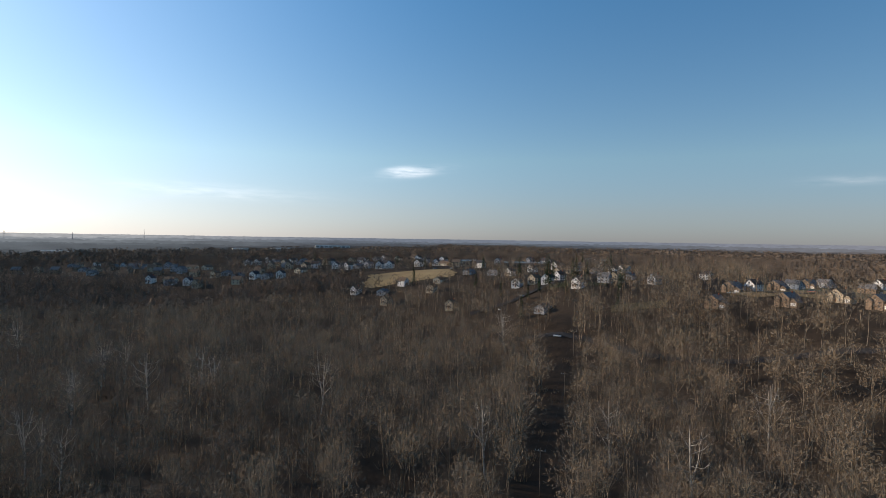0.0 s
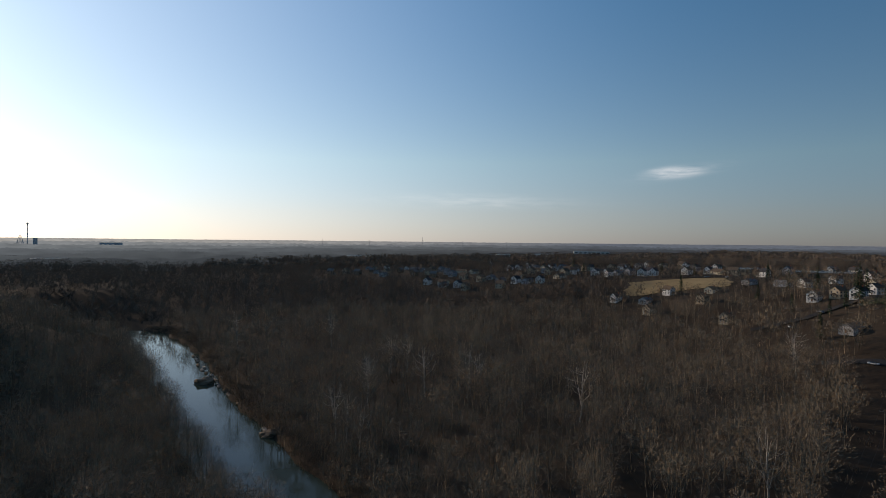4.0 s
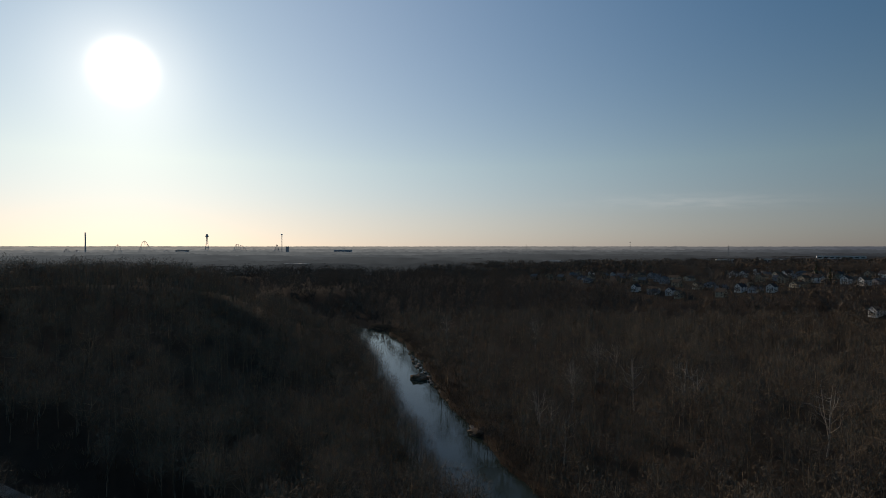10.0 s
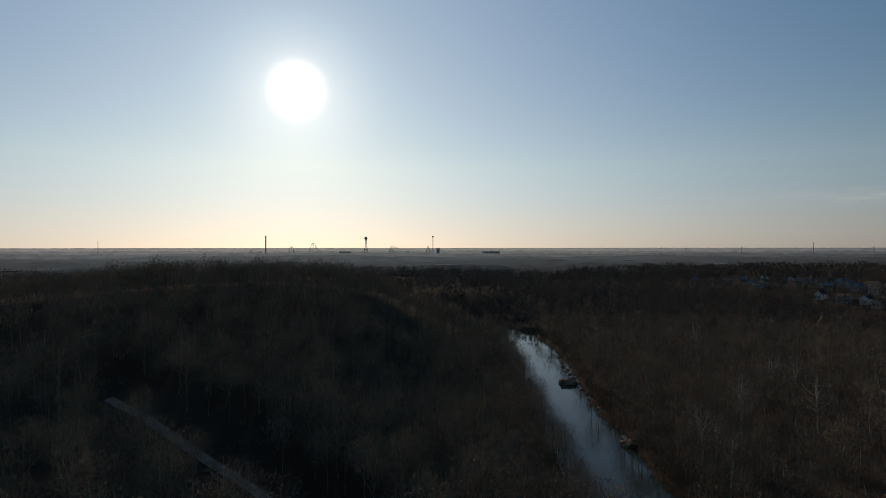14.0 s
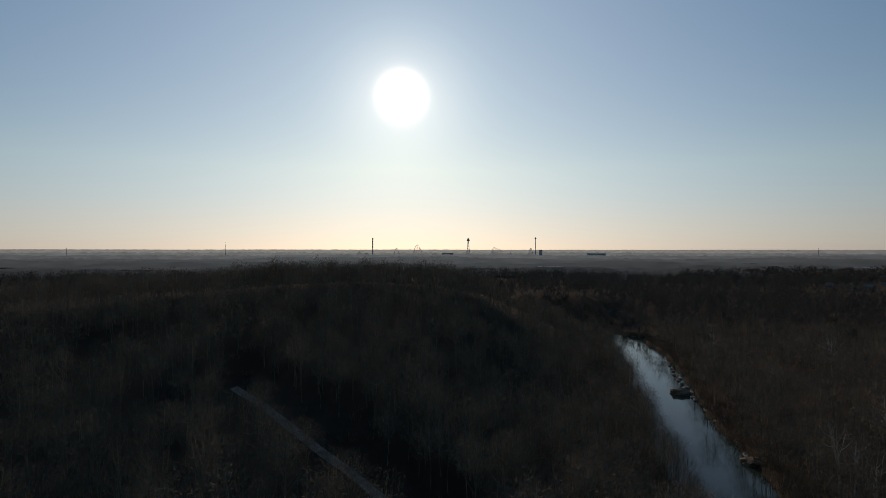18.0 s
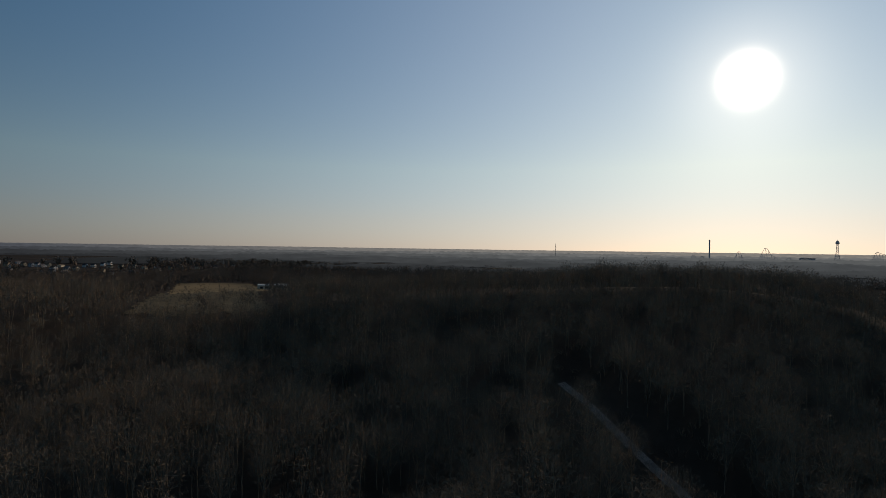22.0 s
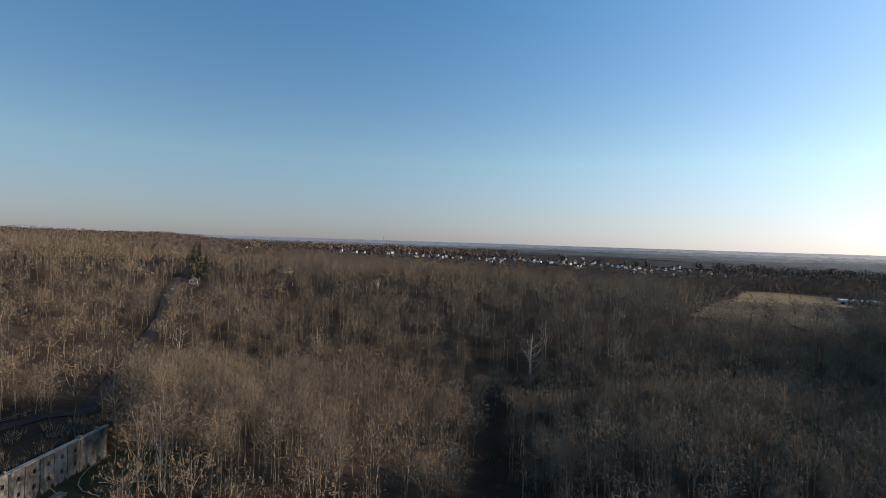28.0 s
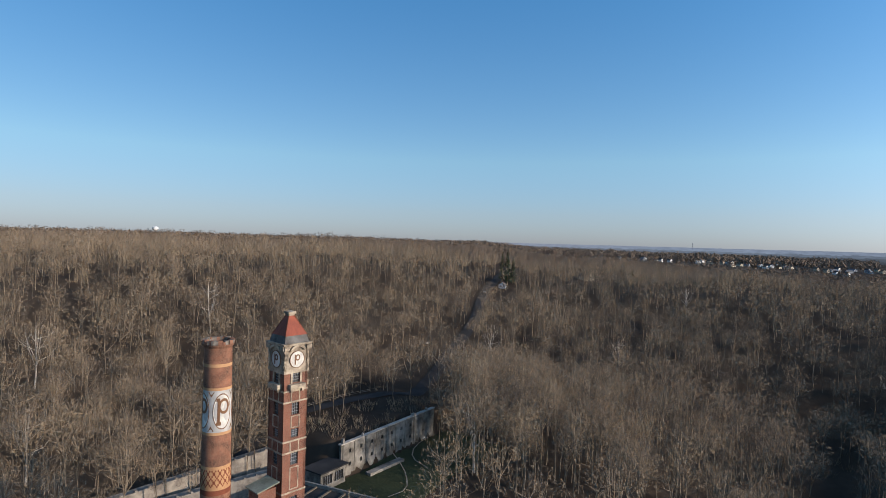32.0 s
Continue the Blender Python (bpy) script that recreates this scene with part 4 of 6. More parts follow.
# streets of further houses, each laid along a line with gaps
far_rows = []
for az, r, n in ((147, 1290, 5), (150, 1350, 8), (153, 1240, 7), (156, 1340, 9), (159, 1260, 6), (162, 1330, 7), (167, 1300, 6), (172, 1280, 4), (176, 1250, 3), (143, 1180, 6), (139, 1120, 6), (135, 1060, 5)):
    for i in range(n):
        a, d = radians(az + town_rng.uniform(-1.8, 1.8)), r + town_rng.uniform(-60, 60)
        far_rows.append((-d * math.sin(a), d * math.cos(a), town_rng.choice("wwrgct")))
settle(far_rows, 0)
STREETS = [((-720, -1010), (-600, -1180), 9), ((-820, -960), (-680, -1120), 10), ((-940, -860), (-800, -1010), 9), ((-1010, -680), (-900, -840), 8), ((-560, -1240), (-420, -1300), 6),
           ((-330, 900), (-200, 860), 7), ((-560, 820), (-420, 880), 8), ((-130, 880), (-30, 860), 6), ((30, 700), (130, 690), 5), ((-240, 780), (-150, 770), 5),
           ((-430, 770), (-290, 745), 8), ((-200, 705), (-60, 700), 8), ((-20, 705), (60, 650), 5), ((-340, 650), (-240, 600), 6), ((120, 610), (200, 570), 5), ((10, 560), (70, 530), 4), ((-300, 820), (-180, 815), 6)]
for (ax, ay), (bx, by), n in STREETS:
    rows = []
    for i in range(n):
        u = (i + town_rng.uniform(0.2, 0.8)) / n
        rows.append((ax + (bx - ax) * u + town_rng.uniform(-6, 6), ay + (by - ay) * u + town_rng.uniform(-6, 6), town_rng.choice("wwwgtc")))
    settle(rows, 0)


def long_building(name, x, y, w, d, h, turn, wall, roof_mat, label, bays):
    """A flat-roofed school, shop or warehouse with a row of windows."""
    ob = thing(name, pose(x, y, land(x, y) + 0.2, 0, 0, turn), label, "building")
    part("wall", cuboid(-w / 2, w / 2, -d / 2, d / 2, -4, h), wall, ob)
    part("flat_roof", cuboid(-w / 2 + 0.4, w / 2 - 0.4, -d / 2 + 0.4, d / 2 - 0.4, h + 0.003, h + 0.15), roof_mat, ob)
    for y0, y1 in ((-d / 2 - 0.1, -d / 2 + 0.4), (d / 2 - 0.4, d / 2 + 0.1)):
        part("fascia", cuboid(-w / 2 - 0.1, w / 2 + 0.1, y0, y1, h - 0.5, h + 0.5), WHITE, ob)
    step = w / bays
    for i in range(bays):
        part("window", cuboid(-w / 2 + (i + 0.18) * step, -w / 2 + (i + 0.82) * step, -d / 2 - 0.05, -d / 2 + 0.02, h * 0.3, h * 0.72), GLASS, ob)
    for i in range(3):
        part("roof_unit", cuboid(-w / 3 + i * w / 4, -w / 3 + i * w / 4 + 2.5, -1.5, 1.5, h + 0.152, h + 1.4), STEEL, ob)
    HOUSE_SPOTS.append((x, y))
    return ob


long_building("school_building", -562, -330, 46, 18, 5.0, 128, SIDING["cream"], WHITE, "long low school with a white flat roof beside the playing fields", 9)
long_building("school_annex", -556, -266, 22, 14, 4.5, 118, SIDING["tan"], WHITE, "low flat-roofed school annex beside the fields", 5)
long_building("mill_building", 33, 690, 34, 14, 6.5, -4, SIDING["tan"], SHINGLE["brown"], "long tan flat-roofed building behind the village field", 8)
long_building("mill_building", 92, 622, 50, 16, 7.5, -8, SIDING["brown"], SHINGLE["brown"], "long brown brick building behind the village", 10)
long_building("warehouse", 211, 795, 42, 20, 6.0, -14, SIDING["white"], WHITE, "pale flat-roofed warehouse on the ridge", 6)
for x, y, w in ((-422, 1480, 60), (-540, 1500, 40), (-930, 1290, 90), (-360, 1830, 110), (-820, 1250, 70), (-1050, 820, 80), (-1150, 640, 60)):
    long_building("warehouse", x, y, w, 26, 8.0, math.degrees(math.atan2(-x, y)) + 6, SIDING["white"], WHITE, "distant white flat-roofed warehouse among the woods", 8)

# fields, lots and gardens
patch("field", -33, 575, 44, 36, 4, DRY_GRASS, "open field of dull green-gold winter grass below the houses", "field", 8, 0.5)
patch("cleared_lots", 252, 360, 52, 78, -36, DRY_GRASS, "bare tan building lots between new houses", "lots", 7, 0.4)
patch("playing_field", -556, -405, 104, 46, 37, DRY_GRASS, "wide tan winter playing field", "field", 9, 0.5)
patch("meadow", -400, -301, 106, 44, 36, PASTURE, "dull olive meadow behind a row of bare trees", "field", 8, 0.5)
patch("garden", 118, 336, 16, 6, -14, PASTURE, "dry grass bank at the edge of the woods", "garden", 4, 0.4)
patch("garden", 98, 404, 20, 9, -12, GRASS, "dull green lawn between village houses", "garden", 4, 0.45)
patch("garden", 132, 470, 18, 10, -20, GRASS, "dull green lawn between village houses", "garden", 4, 0.45)
STREET = [(330, 460), (262, 378), (228, 322), (200, 318), (172, 372)]
tagged(strip("street", STREET, 3.4, ASPHALT, 0.65), "grey residential street between new houses", "street", kind="structure")
tagged(strip("street", [(-260, 700), (-150, 664), (-30, 640), (60, 600), (150, 560)], 3.4, ASPHALT, 0.7), "grey village street past the white houses", "street", kind="structure")
tagged(strip("street", [(150, 520), (110, 440), (60, 400), (20, 400)], 3.0, ASPHALT, 0.7), "narrow grey lane among the village houses", "street", kind="structure")
CLEARINGS += [(-33, 575, 42, 36, 4), (252, 360, 40, 66, -36), (-556, -405, 98, 42, 37), (-560, -320, 40, 30, 37), (-406, -305, 96, 46, 36)]
GARDENS = [(-312, -238, 44, 50, 36), (100, 455, 75, 75, 0), (-360, -265, 100, 66, 36), (-110, 640, 120, 34, -6), (-205, 620, 50, 30, 10), (-380, 680, 110, 30, -25), (-660, -780, 90, 60, 50), (-760, -900, 120, 110, 48), (-860, -720, 120, 60, 40)]


# ---- conifers, poles, cars ----
def conifer(seed, h):
    rng = random.Random(seed)
    V, F = [], []
    for k in range(int(h * 24)):
        u = rng.random() ** 0.8
        z = h * (0.10 + 0.9 * u)
        r = h * 0.17 * (1 - u) ** 0.8 + 0.12
        a = rng.uniform(0, 6.283)
        p = Vector((0, 0, z)) + Vector((math.cos(a), math.sin(a), 0)) * r * rng.uniform(0.0, 0.55)
        w = Vector((math.cos(a), math.sin(a), rng.uniform(-0.45, 0.15))).normalized()
        side = Vector((-math.sin(a), math.cos(a), rng.uniform(-0.4, 0.4))) * (0.22 + r * 0.12)
        n = len(V)
        V.extend((p - side, p + side, p + w * r * rng.uniform(0.45, 0.75)))
        F.append((n, n + 1, n + 2))
    return np.array([tuple(v) for v in V], np.float32), np.array(F, np.int32)


def evergreen(x, y, h, seed):
    h *= 1.3 if y > 0 else 1.0
    ob = thing("conifer", pose(x, y, land(x, y) - 0.2, 0, 0, seed * 77), "dark green conifer standing among bare trees", "tree", "dark conifers")
    part("trunk", rod(bmesh.new(), (0, 0, -0.5), (0, 0, h * 0.95), h * 0.016, 0.03), BARK, ob)
    arrays("foliage", *conifer(seed, h), NEEDLES, ob)
    HOUSE_SPOTS.append((x, y))


for i, (x, y, h) in enumerate(((-27, 529, 15), (44, 604, 14), (77, 408, 19), (105, 453, 15), (-165, 725, 17), (64, 467, 16), (107, 341, 10), (51, 360, 13), (60, 392, 9), (69, 400, 10), (-150, 716, 13), (118, 372, 12), (125, 486, 14),
                               (8, -409, 27), (12, -416, 23), (4, -418, 20), (-108, -514, 14), (-101, -522, 12), (-42, -690, 14), (176, 452, 13), (212, 560, 14), (-60, 742, 14), (150, 602, 15), (88, 446, 14), (112, 470, 17), (126, 437, 12), (50, 500, 13), (28, 470, 12), (150, 500, 15), (96, 520, 14), (136, 420, 11), (84, 382, 10), (44, 420, 11), (-90, 700, 14), (-20, 650, 12), (160, 545, 13))):
    evergreen(x, y, h, 500 + i)
# the roadside house below the tall conifers
house(pose(11, -398, land(11, -398) + 0.3, 0, 0, 178) @ Matrix.Scale(0.55, 4), "g", 1)
HOUSE_SPOTS.append((11, -396))
house(pose(-60, -520, land(-60, -520) + 0.3, 0, 0, 200), "c", 1)
HOUSE_SPOTS.append((-60, -520))


def utility_pole(x, y, h, turn):
    ob = thing("utility_pole", pose(x, y, land(x, y), 0, 0, turn), "weathered wooden utility pole with cross-arm and insulators", "pole", "utility poles")
    part("post", rod(bmesh.new(), (0, 0, -1), (0, 0, h), 0.20, 0.13, 7), WOOD, ob)
    part("cross_arm", cuboid(-1.5, 1.5, -0.22, -0.08, h - 0.9, h - 0.7), WOOD, ob)
    for u in (-1.3, -0.5, 0.5, 1.3):
        part("insulator", rod(bmesh.new(), (u, -0.15, h - 0.7), (u, -0.15, h - 0.42), 0.07, 0.05), WHITE, ob)
    return Vector((x, y, land(x, y) + h - 0.45))


line_poles = [(27, 150), (50, 226), (67, 284), (78, 330), (92, 372)]
tops = [utility_pole(x, y, 13, -18) for x, y in line_poles]
road_poles = [(86, -150), (68, -186), (47, -214), (40, -254)]
tops2 = [utility_pole(x, y, 9.5, 60) for x, y in road_poles]
field_poles = [(-440, -400), (-476, -345), (-505, -290), (-530, -240)]
tops3 = [utility_pole(x, y, 12, 40) for x, y in field_poles]


def cable(a, b, sag, r=0.022):
    cu = bmesh.new()
    pts = [a.lerp(b, i / 8) - Vector((0, 0, sag * (1 - (i / 4 - 1) ** 2))) for i in range(9)]
    for p, q in zip(pts, pts[1:]):
        rod(cu, p, q, r, sides=3)
    tagged(new("cable", mesh_of("cable", cu, BLACK)), "thin dark overhead cable slung between wooden poles", "cable", "overhead cables")


for run in (tops, tops2, tops3):
    for a, b in zip(run, run[1:]):
        for off in (-1.3, 1.3):
            side = Vector((-(b - a).y, (b - a).x, 0)).normalized() * off
            cable(a + side, b + side, 1.1)


def car(x, y, turn, mat, label, lift=0.5):
    ob = thing("car", pose(x, y, land(x, y) + lift, 0, 0, turn), label, "car", "parked cars")
    body = bmesh.new()
    box(body, -0.9, 0.9, -2.2, 2.2, 0.3, 0.85)
    bmesh.ops.bevel(body, geom=body.edges[:], offset=0.12, segments=2, affect="EDGES")
    shell = part("body", body, mat, ob)
    cab = cuboid(-0.78, 0.78, -1.5, 1.1, 0.853, 1.45)
    for v in cab.verts:
        if v.co.z > 1:
            v.co.x *= 0.82
            v.co.y *= 0.75
    part("cabin", cab, GLASS, ob, "dark glazed cabin")
    for sx in (-0.85, 0.85):
        for sy in (-1.4, 1.4):
            wheel = part("wheel", rod(bmesh.new(), (sx - 0.1, sy, 0.32), (sx + 0.1, sy, 0.32), 0.33, sides=12), BLACK, ob)
            part("rim", rod(bmesh.new(), (sx - 0.115, sy, 0.32), (sx + 0.115, sy, 0.32), 0.19, sides=8), STEEL, wheel)
    for sx in (-0.6, 0.6):
        part("headlight", cuboid(sx - 0.15, sx + 0.15, -2.23, -2.15, 0.58, 0.72), WHITE, ob)


car(22, -372, 8, SIDING["blue"], "dark blue-grey car on the woodland road")
car(64, 310, 60, SIDING["white"], "white car on the lane across the clearing")
for i, (x, y) in enumerate(((40, 388), (57, 402), (100, 402), (-8, 618), (10, 612), (186, 300), (212, 322), (120, 520), (-70, 655), (-120, 668), (14, 640), (170, 330))):
    car(x, y, i * 37, (SIDING["white"], SIDING["grey"], SIDING["red"], SIDING["blue"])[i % 4], ("white", "grey", "red", "blue-grey")[i % 4] + " car parked by the village street", 0.75)


# ---- the fairground on the skyline, masts and the water tower ----
def bearing(az, r):
    return -r * math.sin(radians(az)), r * math.cos(radians(az))


PARK = 2900.0


def at_park(az, label, name, category="ride"):
    x, y = bearing(az, PARK)
    return thing(name, pose(x, y, land(x, y), 0, 0, az), label, category), 75 - land(x, y)


RIDE = material("ride_steel", (0.55, 0.57, 0.60), (0.42, 0.44, 0.46), 0.6, 0.05, 0.3)
# lattice tower like a small iron landmark, flared at the foot, with a deck near the top
ob, eye = at_park(69.2, "lattice iron observation tower with a wide deck near the top", "observation_tower", "tower")
top = eye + PARK * math.tan(radians(1.25))


def flare(u):
    return 2.6 + 11.5 * (1 - u) ** 2.2


for sx, sy in ((-1, -1), (1, -1), (1, 1), (-1, 1)):
    leg = bmesh.new()
    for i in range(10):
        u0, u1 = i / 10, (i + 1) / 10
        rod(leg, (sx * flare(u0), sy * flare(u0), top * 0.86 * u0), (sx * flare(u1), sy * flare(u1), top * 0.86 * u1), 1.0, 0.9, 5)
    part("leg", leg, RIDE, ob)
for i in range(12):
    u0, u1 = i / 12, (i + 1) / 12
    for sy in (-1, 1):
        brace = bmesh.new()
        rod(brace, (-flare(u0), sy * flare(u0), top * 0.86 * u0), (flare(u1), sy * flare(u1), top * 0.86 * u1), 0.45, sides=4)
        rod(brace, (flare(u0), sy * flare(u0), top * 0.86 * u0), (-flare(u1), sy * flare(u1), top * 0.86 * u1), 0.45, sides=4)
        part("cross_brace", brace, RIDE, ob)
part("deck", lathe([(3, top * 0.80), (7.5, top * 0.84), (8.0, top * 0.88), (5.5, top * 0.90), (4.5, top * 0.95), (1, top * 0.97)], 12), RIDE, ob)
part("lower_deck", cuboid(-8.5, 8.5, -8.5, 8.5, top * 0.30, top * 0.33), RIDE, ob)
part("spire", rod(bmesh.new(), (0, 0, top * 0.95), (0, 0, top), 1.2, 0.4), RIDE, ob)

ob, eye = at_park(78.9, "plain tall drop-ride tower", "drop_tower")
top = eye + PARK * math.tan(radians(1.15))
part("mast", rod(bmesh.new(), (0, 0, -5), (0, 0, top), 3.0, 2.8, 8), RIDE, ob)
part("head", rod(bmesh.new(), (0, 0, top), (0, 0, top + 3), 3.6, 3.0, 8), RIDE, ob)
ob, eye = at_park(62.42, "tall swing-ride mast with a wide head", "swing_tower")
top = eye + PARK * math.tan(radians(1.26))
part("mast", rod(bmesh.new(), (0, 0, -5), (0, 0, top - 4), 1.9, 1.6, 8), RIDE, ob)
part("head", lathe([(1.5, top - 8), (5.0, top - 6), (4.5, top - 3), (1.0, top)], 10), RIDE, ob)


def coaster(az, humps, depth, name="roller_coaster"):
    """A coaster track over humps given as (offset, height) on thin legs."""
    ob, eye = at_park(az, "looping steel coaster track on thin legs against the sky", name)
    pts = []
    for (x0, h0), (x1, h1) in zip(humps, humps[1:]):
        for i in range(10):
            u = i / 10
            s = u * u * (3 - 2 * u)
            pts.append(Vector((x0 + (x1 - x0) * u, depth * math.sin(u * 3), h0 + (h1 - h0) * s)))
    track = bmesh.new()
    for p, q in zip(pts, pts[1:]):
        rod(track, p, q, 0.9, sides=5)
    part("track", track, RIDE, ob)
    for i in range(2, len(pts) - 1, 4):
        if pts[i].z > 6:
            for s in (-1, 1):
                part("leg", rod(bmesh.new(), pts[i], (pts[i].x + s * pts[i].z * 0.12, pts[i].y, -6), 0.5, sides=4), RIDE, ob)


coaster(74.4, [(-34, 5), (0, 66), (28, 30), (62, 6), (90, 22), (120, 5)], 4)
coaster(66.2, [(-40, 10), (-20, 50), (4, 42), (40, 6), (60, 28), (80, 8)], 4)
coaster(76.5, [(-24, 6), (0, 48), (24, 6)], 3)
coaster(62.9, [(-18, 6), (0, 50), (18, 6)], 3)
coaster(80.0, [(-30, 4), (-12, 30), (8, 6), (24, 22), (44, 5)], 3)
for az, w, h in ((71.3, 60, 22), (61.9, 16, 40), (56.5, 90, 20)):
    x, y = bearing(az, PARK + 60)
    ob = thing("hotel_block", pose(x, y, land(x, y), 0, 0, az), "distant grey block among the woods near the fairground", "building")
    part("wall", cuboid(-w / 2, w / 2, -10, 10, -6, h), RIDE, ob)
    part("roof", cuboid(-w / 2 - 0.6, w / 2 + 0.6, -10.6, 10.6, h + 0.01, h + 1.2), SHINGLE["grey"], ob)


def mast(az, r, el, width, label):
    x, y = bearing(az, r)
    z = land(x, y)
    top = 75 - z + r * math.tan(radians(el))
    ob = thing("radio_mast", pose(x, y, z), label, "mast", "radio masts")
    part("pole", rod(bmesh.new(), (0, 0, -3), (0, 0, top), width, width * 0.6, 6), STEEL, ob)
    for u in (0.55, 0.75, 0.92):
        part("antenna", rod(bmesh.new(), (-width * 2.2, 0, top * u), (width * 2.2, 0, top * u), width * 0.5, sides=4), STEEL, ob)


for az, r, el, w in ((92.95, 2700, 0.7, 1.3), (28.0, 2600, 0.5, 1.0), (23.9, 2400, 0.15, 1.0), (33.4, 2600, 0.15, 1.0), (19.5, 2300, 0.1, 0.9), (105.6, 2700, 0.15, 1.2), (163.8, 1900, 0.45, 0.7), (38.0, 2700, 0.2, 1.0), (-9.0, 1700, 0.1, 0.5)):
    mast(az, r, el, w, "thin distant radio mast above the tree line")

x, y = bearing(214.87, 1650)
z = land(x, y)
water_tower = thing("water_tower", pose(x, y, z), "white bulb-topped water tower above the wooded ridge", "water tower")
lift = 75 - z + 1650 * math.tan(radians(0.42))
part("column", rod(bmesh.new(), (0, 0, -2), (0, 0, lift), 2.2, 1.8, 12), WHITE, water_tower)
part("tank", lathe([(1.8, lift - 7), (6.5, lift - 3.5), (7.6, lift), (6.5, lift + 3.5), (3.0, lift + 5.2), (0.01, lift + 5.6)], 20), WHITE, water_tower)

# far wooded ridges, their winter haze painted as glow, brighter towards the low sun
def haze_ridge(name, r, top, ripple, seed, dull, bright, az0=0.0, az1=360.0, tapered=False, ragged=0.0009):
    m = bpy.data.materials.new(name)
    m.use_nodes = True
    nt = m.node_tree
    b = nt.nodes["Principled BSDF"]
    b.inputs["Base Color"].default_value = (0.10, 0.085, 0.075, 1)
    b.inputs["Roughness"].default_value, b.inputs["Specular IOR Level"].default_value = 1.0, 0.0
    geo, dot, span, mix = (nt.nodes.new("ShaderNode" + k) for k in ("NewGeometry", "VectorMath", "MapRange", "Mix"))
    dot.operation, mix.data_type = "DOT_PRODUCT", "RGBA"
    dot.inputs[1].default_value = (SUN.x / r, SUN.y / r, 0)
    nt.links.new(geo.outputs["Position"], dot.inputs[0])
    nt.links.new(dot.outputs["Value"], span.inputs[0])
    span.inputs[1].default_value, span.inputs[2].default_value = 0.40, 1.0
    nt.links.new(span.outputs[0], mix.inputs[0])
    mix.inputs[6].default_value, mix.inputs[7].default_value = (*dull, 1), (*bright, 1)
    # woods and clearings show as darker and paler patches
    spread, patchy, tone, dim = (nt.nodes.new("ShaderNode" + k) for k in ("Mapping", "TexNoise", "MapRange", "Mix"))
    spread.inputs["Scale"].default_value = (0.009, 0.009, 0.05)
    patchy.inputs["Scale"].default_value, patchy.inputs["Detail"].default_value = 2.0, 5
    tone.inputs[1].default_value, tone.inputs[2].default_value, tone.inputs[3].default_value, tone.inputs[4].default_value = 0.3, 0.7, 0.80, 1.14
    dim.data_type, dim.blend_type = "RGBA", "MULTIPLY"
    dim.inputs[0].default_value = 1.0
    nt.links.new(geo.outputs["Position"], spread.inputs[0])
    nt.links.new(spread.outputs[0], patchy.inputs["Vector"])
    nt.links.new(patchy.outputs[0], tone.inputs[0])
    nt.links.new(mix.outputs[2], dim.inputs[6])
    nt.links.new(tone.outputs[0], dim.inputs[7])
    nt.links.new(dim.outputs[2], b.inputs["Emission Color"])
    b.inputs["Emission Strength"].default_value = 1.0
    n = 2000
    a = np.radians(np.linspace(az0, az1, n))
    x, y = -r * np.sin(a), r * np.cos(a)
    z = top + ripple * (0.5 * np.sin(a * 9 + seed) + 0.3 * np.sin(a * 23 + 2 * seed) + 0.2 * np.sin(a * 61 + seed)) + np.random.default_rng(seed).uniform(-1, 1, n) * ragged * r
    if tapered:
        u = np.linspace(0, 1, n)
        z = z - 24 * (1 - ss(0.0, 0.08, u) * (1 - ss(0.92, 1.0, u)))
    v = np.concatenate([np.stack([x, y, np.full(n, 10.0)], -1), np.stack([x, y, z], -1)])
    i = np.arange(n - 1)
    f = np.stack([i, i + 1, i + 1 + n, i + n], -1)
    tagged(arrays("backdrop", v, f, m), "wooded ridge towards the horizon with painted, glowing blue-grey haze", "backdrop", kind="structure")


# each farther ridge gets a paler painted haze colour, dull and sunward
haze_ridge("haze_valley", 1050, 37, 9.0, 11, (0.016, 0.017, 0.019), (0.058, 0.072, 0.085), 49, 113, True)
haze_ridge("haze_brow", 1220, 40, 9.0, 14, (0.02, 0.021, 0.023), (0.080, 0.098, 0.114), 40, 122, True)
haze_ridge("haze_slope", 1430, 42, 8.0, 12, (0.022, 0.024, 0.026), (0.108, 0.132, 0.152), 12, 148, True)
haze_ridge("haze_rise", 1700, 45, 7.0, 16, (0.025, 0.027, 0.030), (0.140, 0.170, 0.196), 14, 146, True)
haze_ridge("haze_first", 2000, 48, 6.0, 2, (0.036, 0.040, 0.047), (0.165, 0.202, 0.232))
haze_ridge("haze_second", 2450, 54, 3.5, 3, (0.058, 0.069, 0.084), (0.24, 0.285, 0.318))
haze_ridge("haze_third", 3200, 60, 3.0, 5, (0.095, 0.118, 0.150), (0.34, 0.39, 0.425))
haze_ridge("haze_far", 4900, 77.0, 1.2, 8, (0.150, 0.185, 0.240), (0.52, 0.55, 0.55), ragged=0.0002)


# ---- the bare winter woods ----
def tube(V, F, pts, radii, sides):
    base = len(V)
    for i, (p, r) in enumerate(zip(pts, radii)):
        q = (pts[min(i + 1, len(pts) - 1)] - pts[max(i - 1, 0)]).to_track_quat("Z", "Y")
        for k in range(sides):
            a = 2 * math.pi * k / sides
            V.append(p + q @ Vector((r * math.cos(a), r * math.sin(a), 0)))
    for i in range(len(pts) - 1):
        for k in range(sides):
            a, b = base + i * sides + k, base + i * sides + (k + 1) % sides
            F.append((a, b, b + sides))
            F.append((a, b + sides, a + sides))


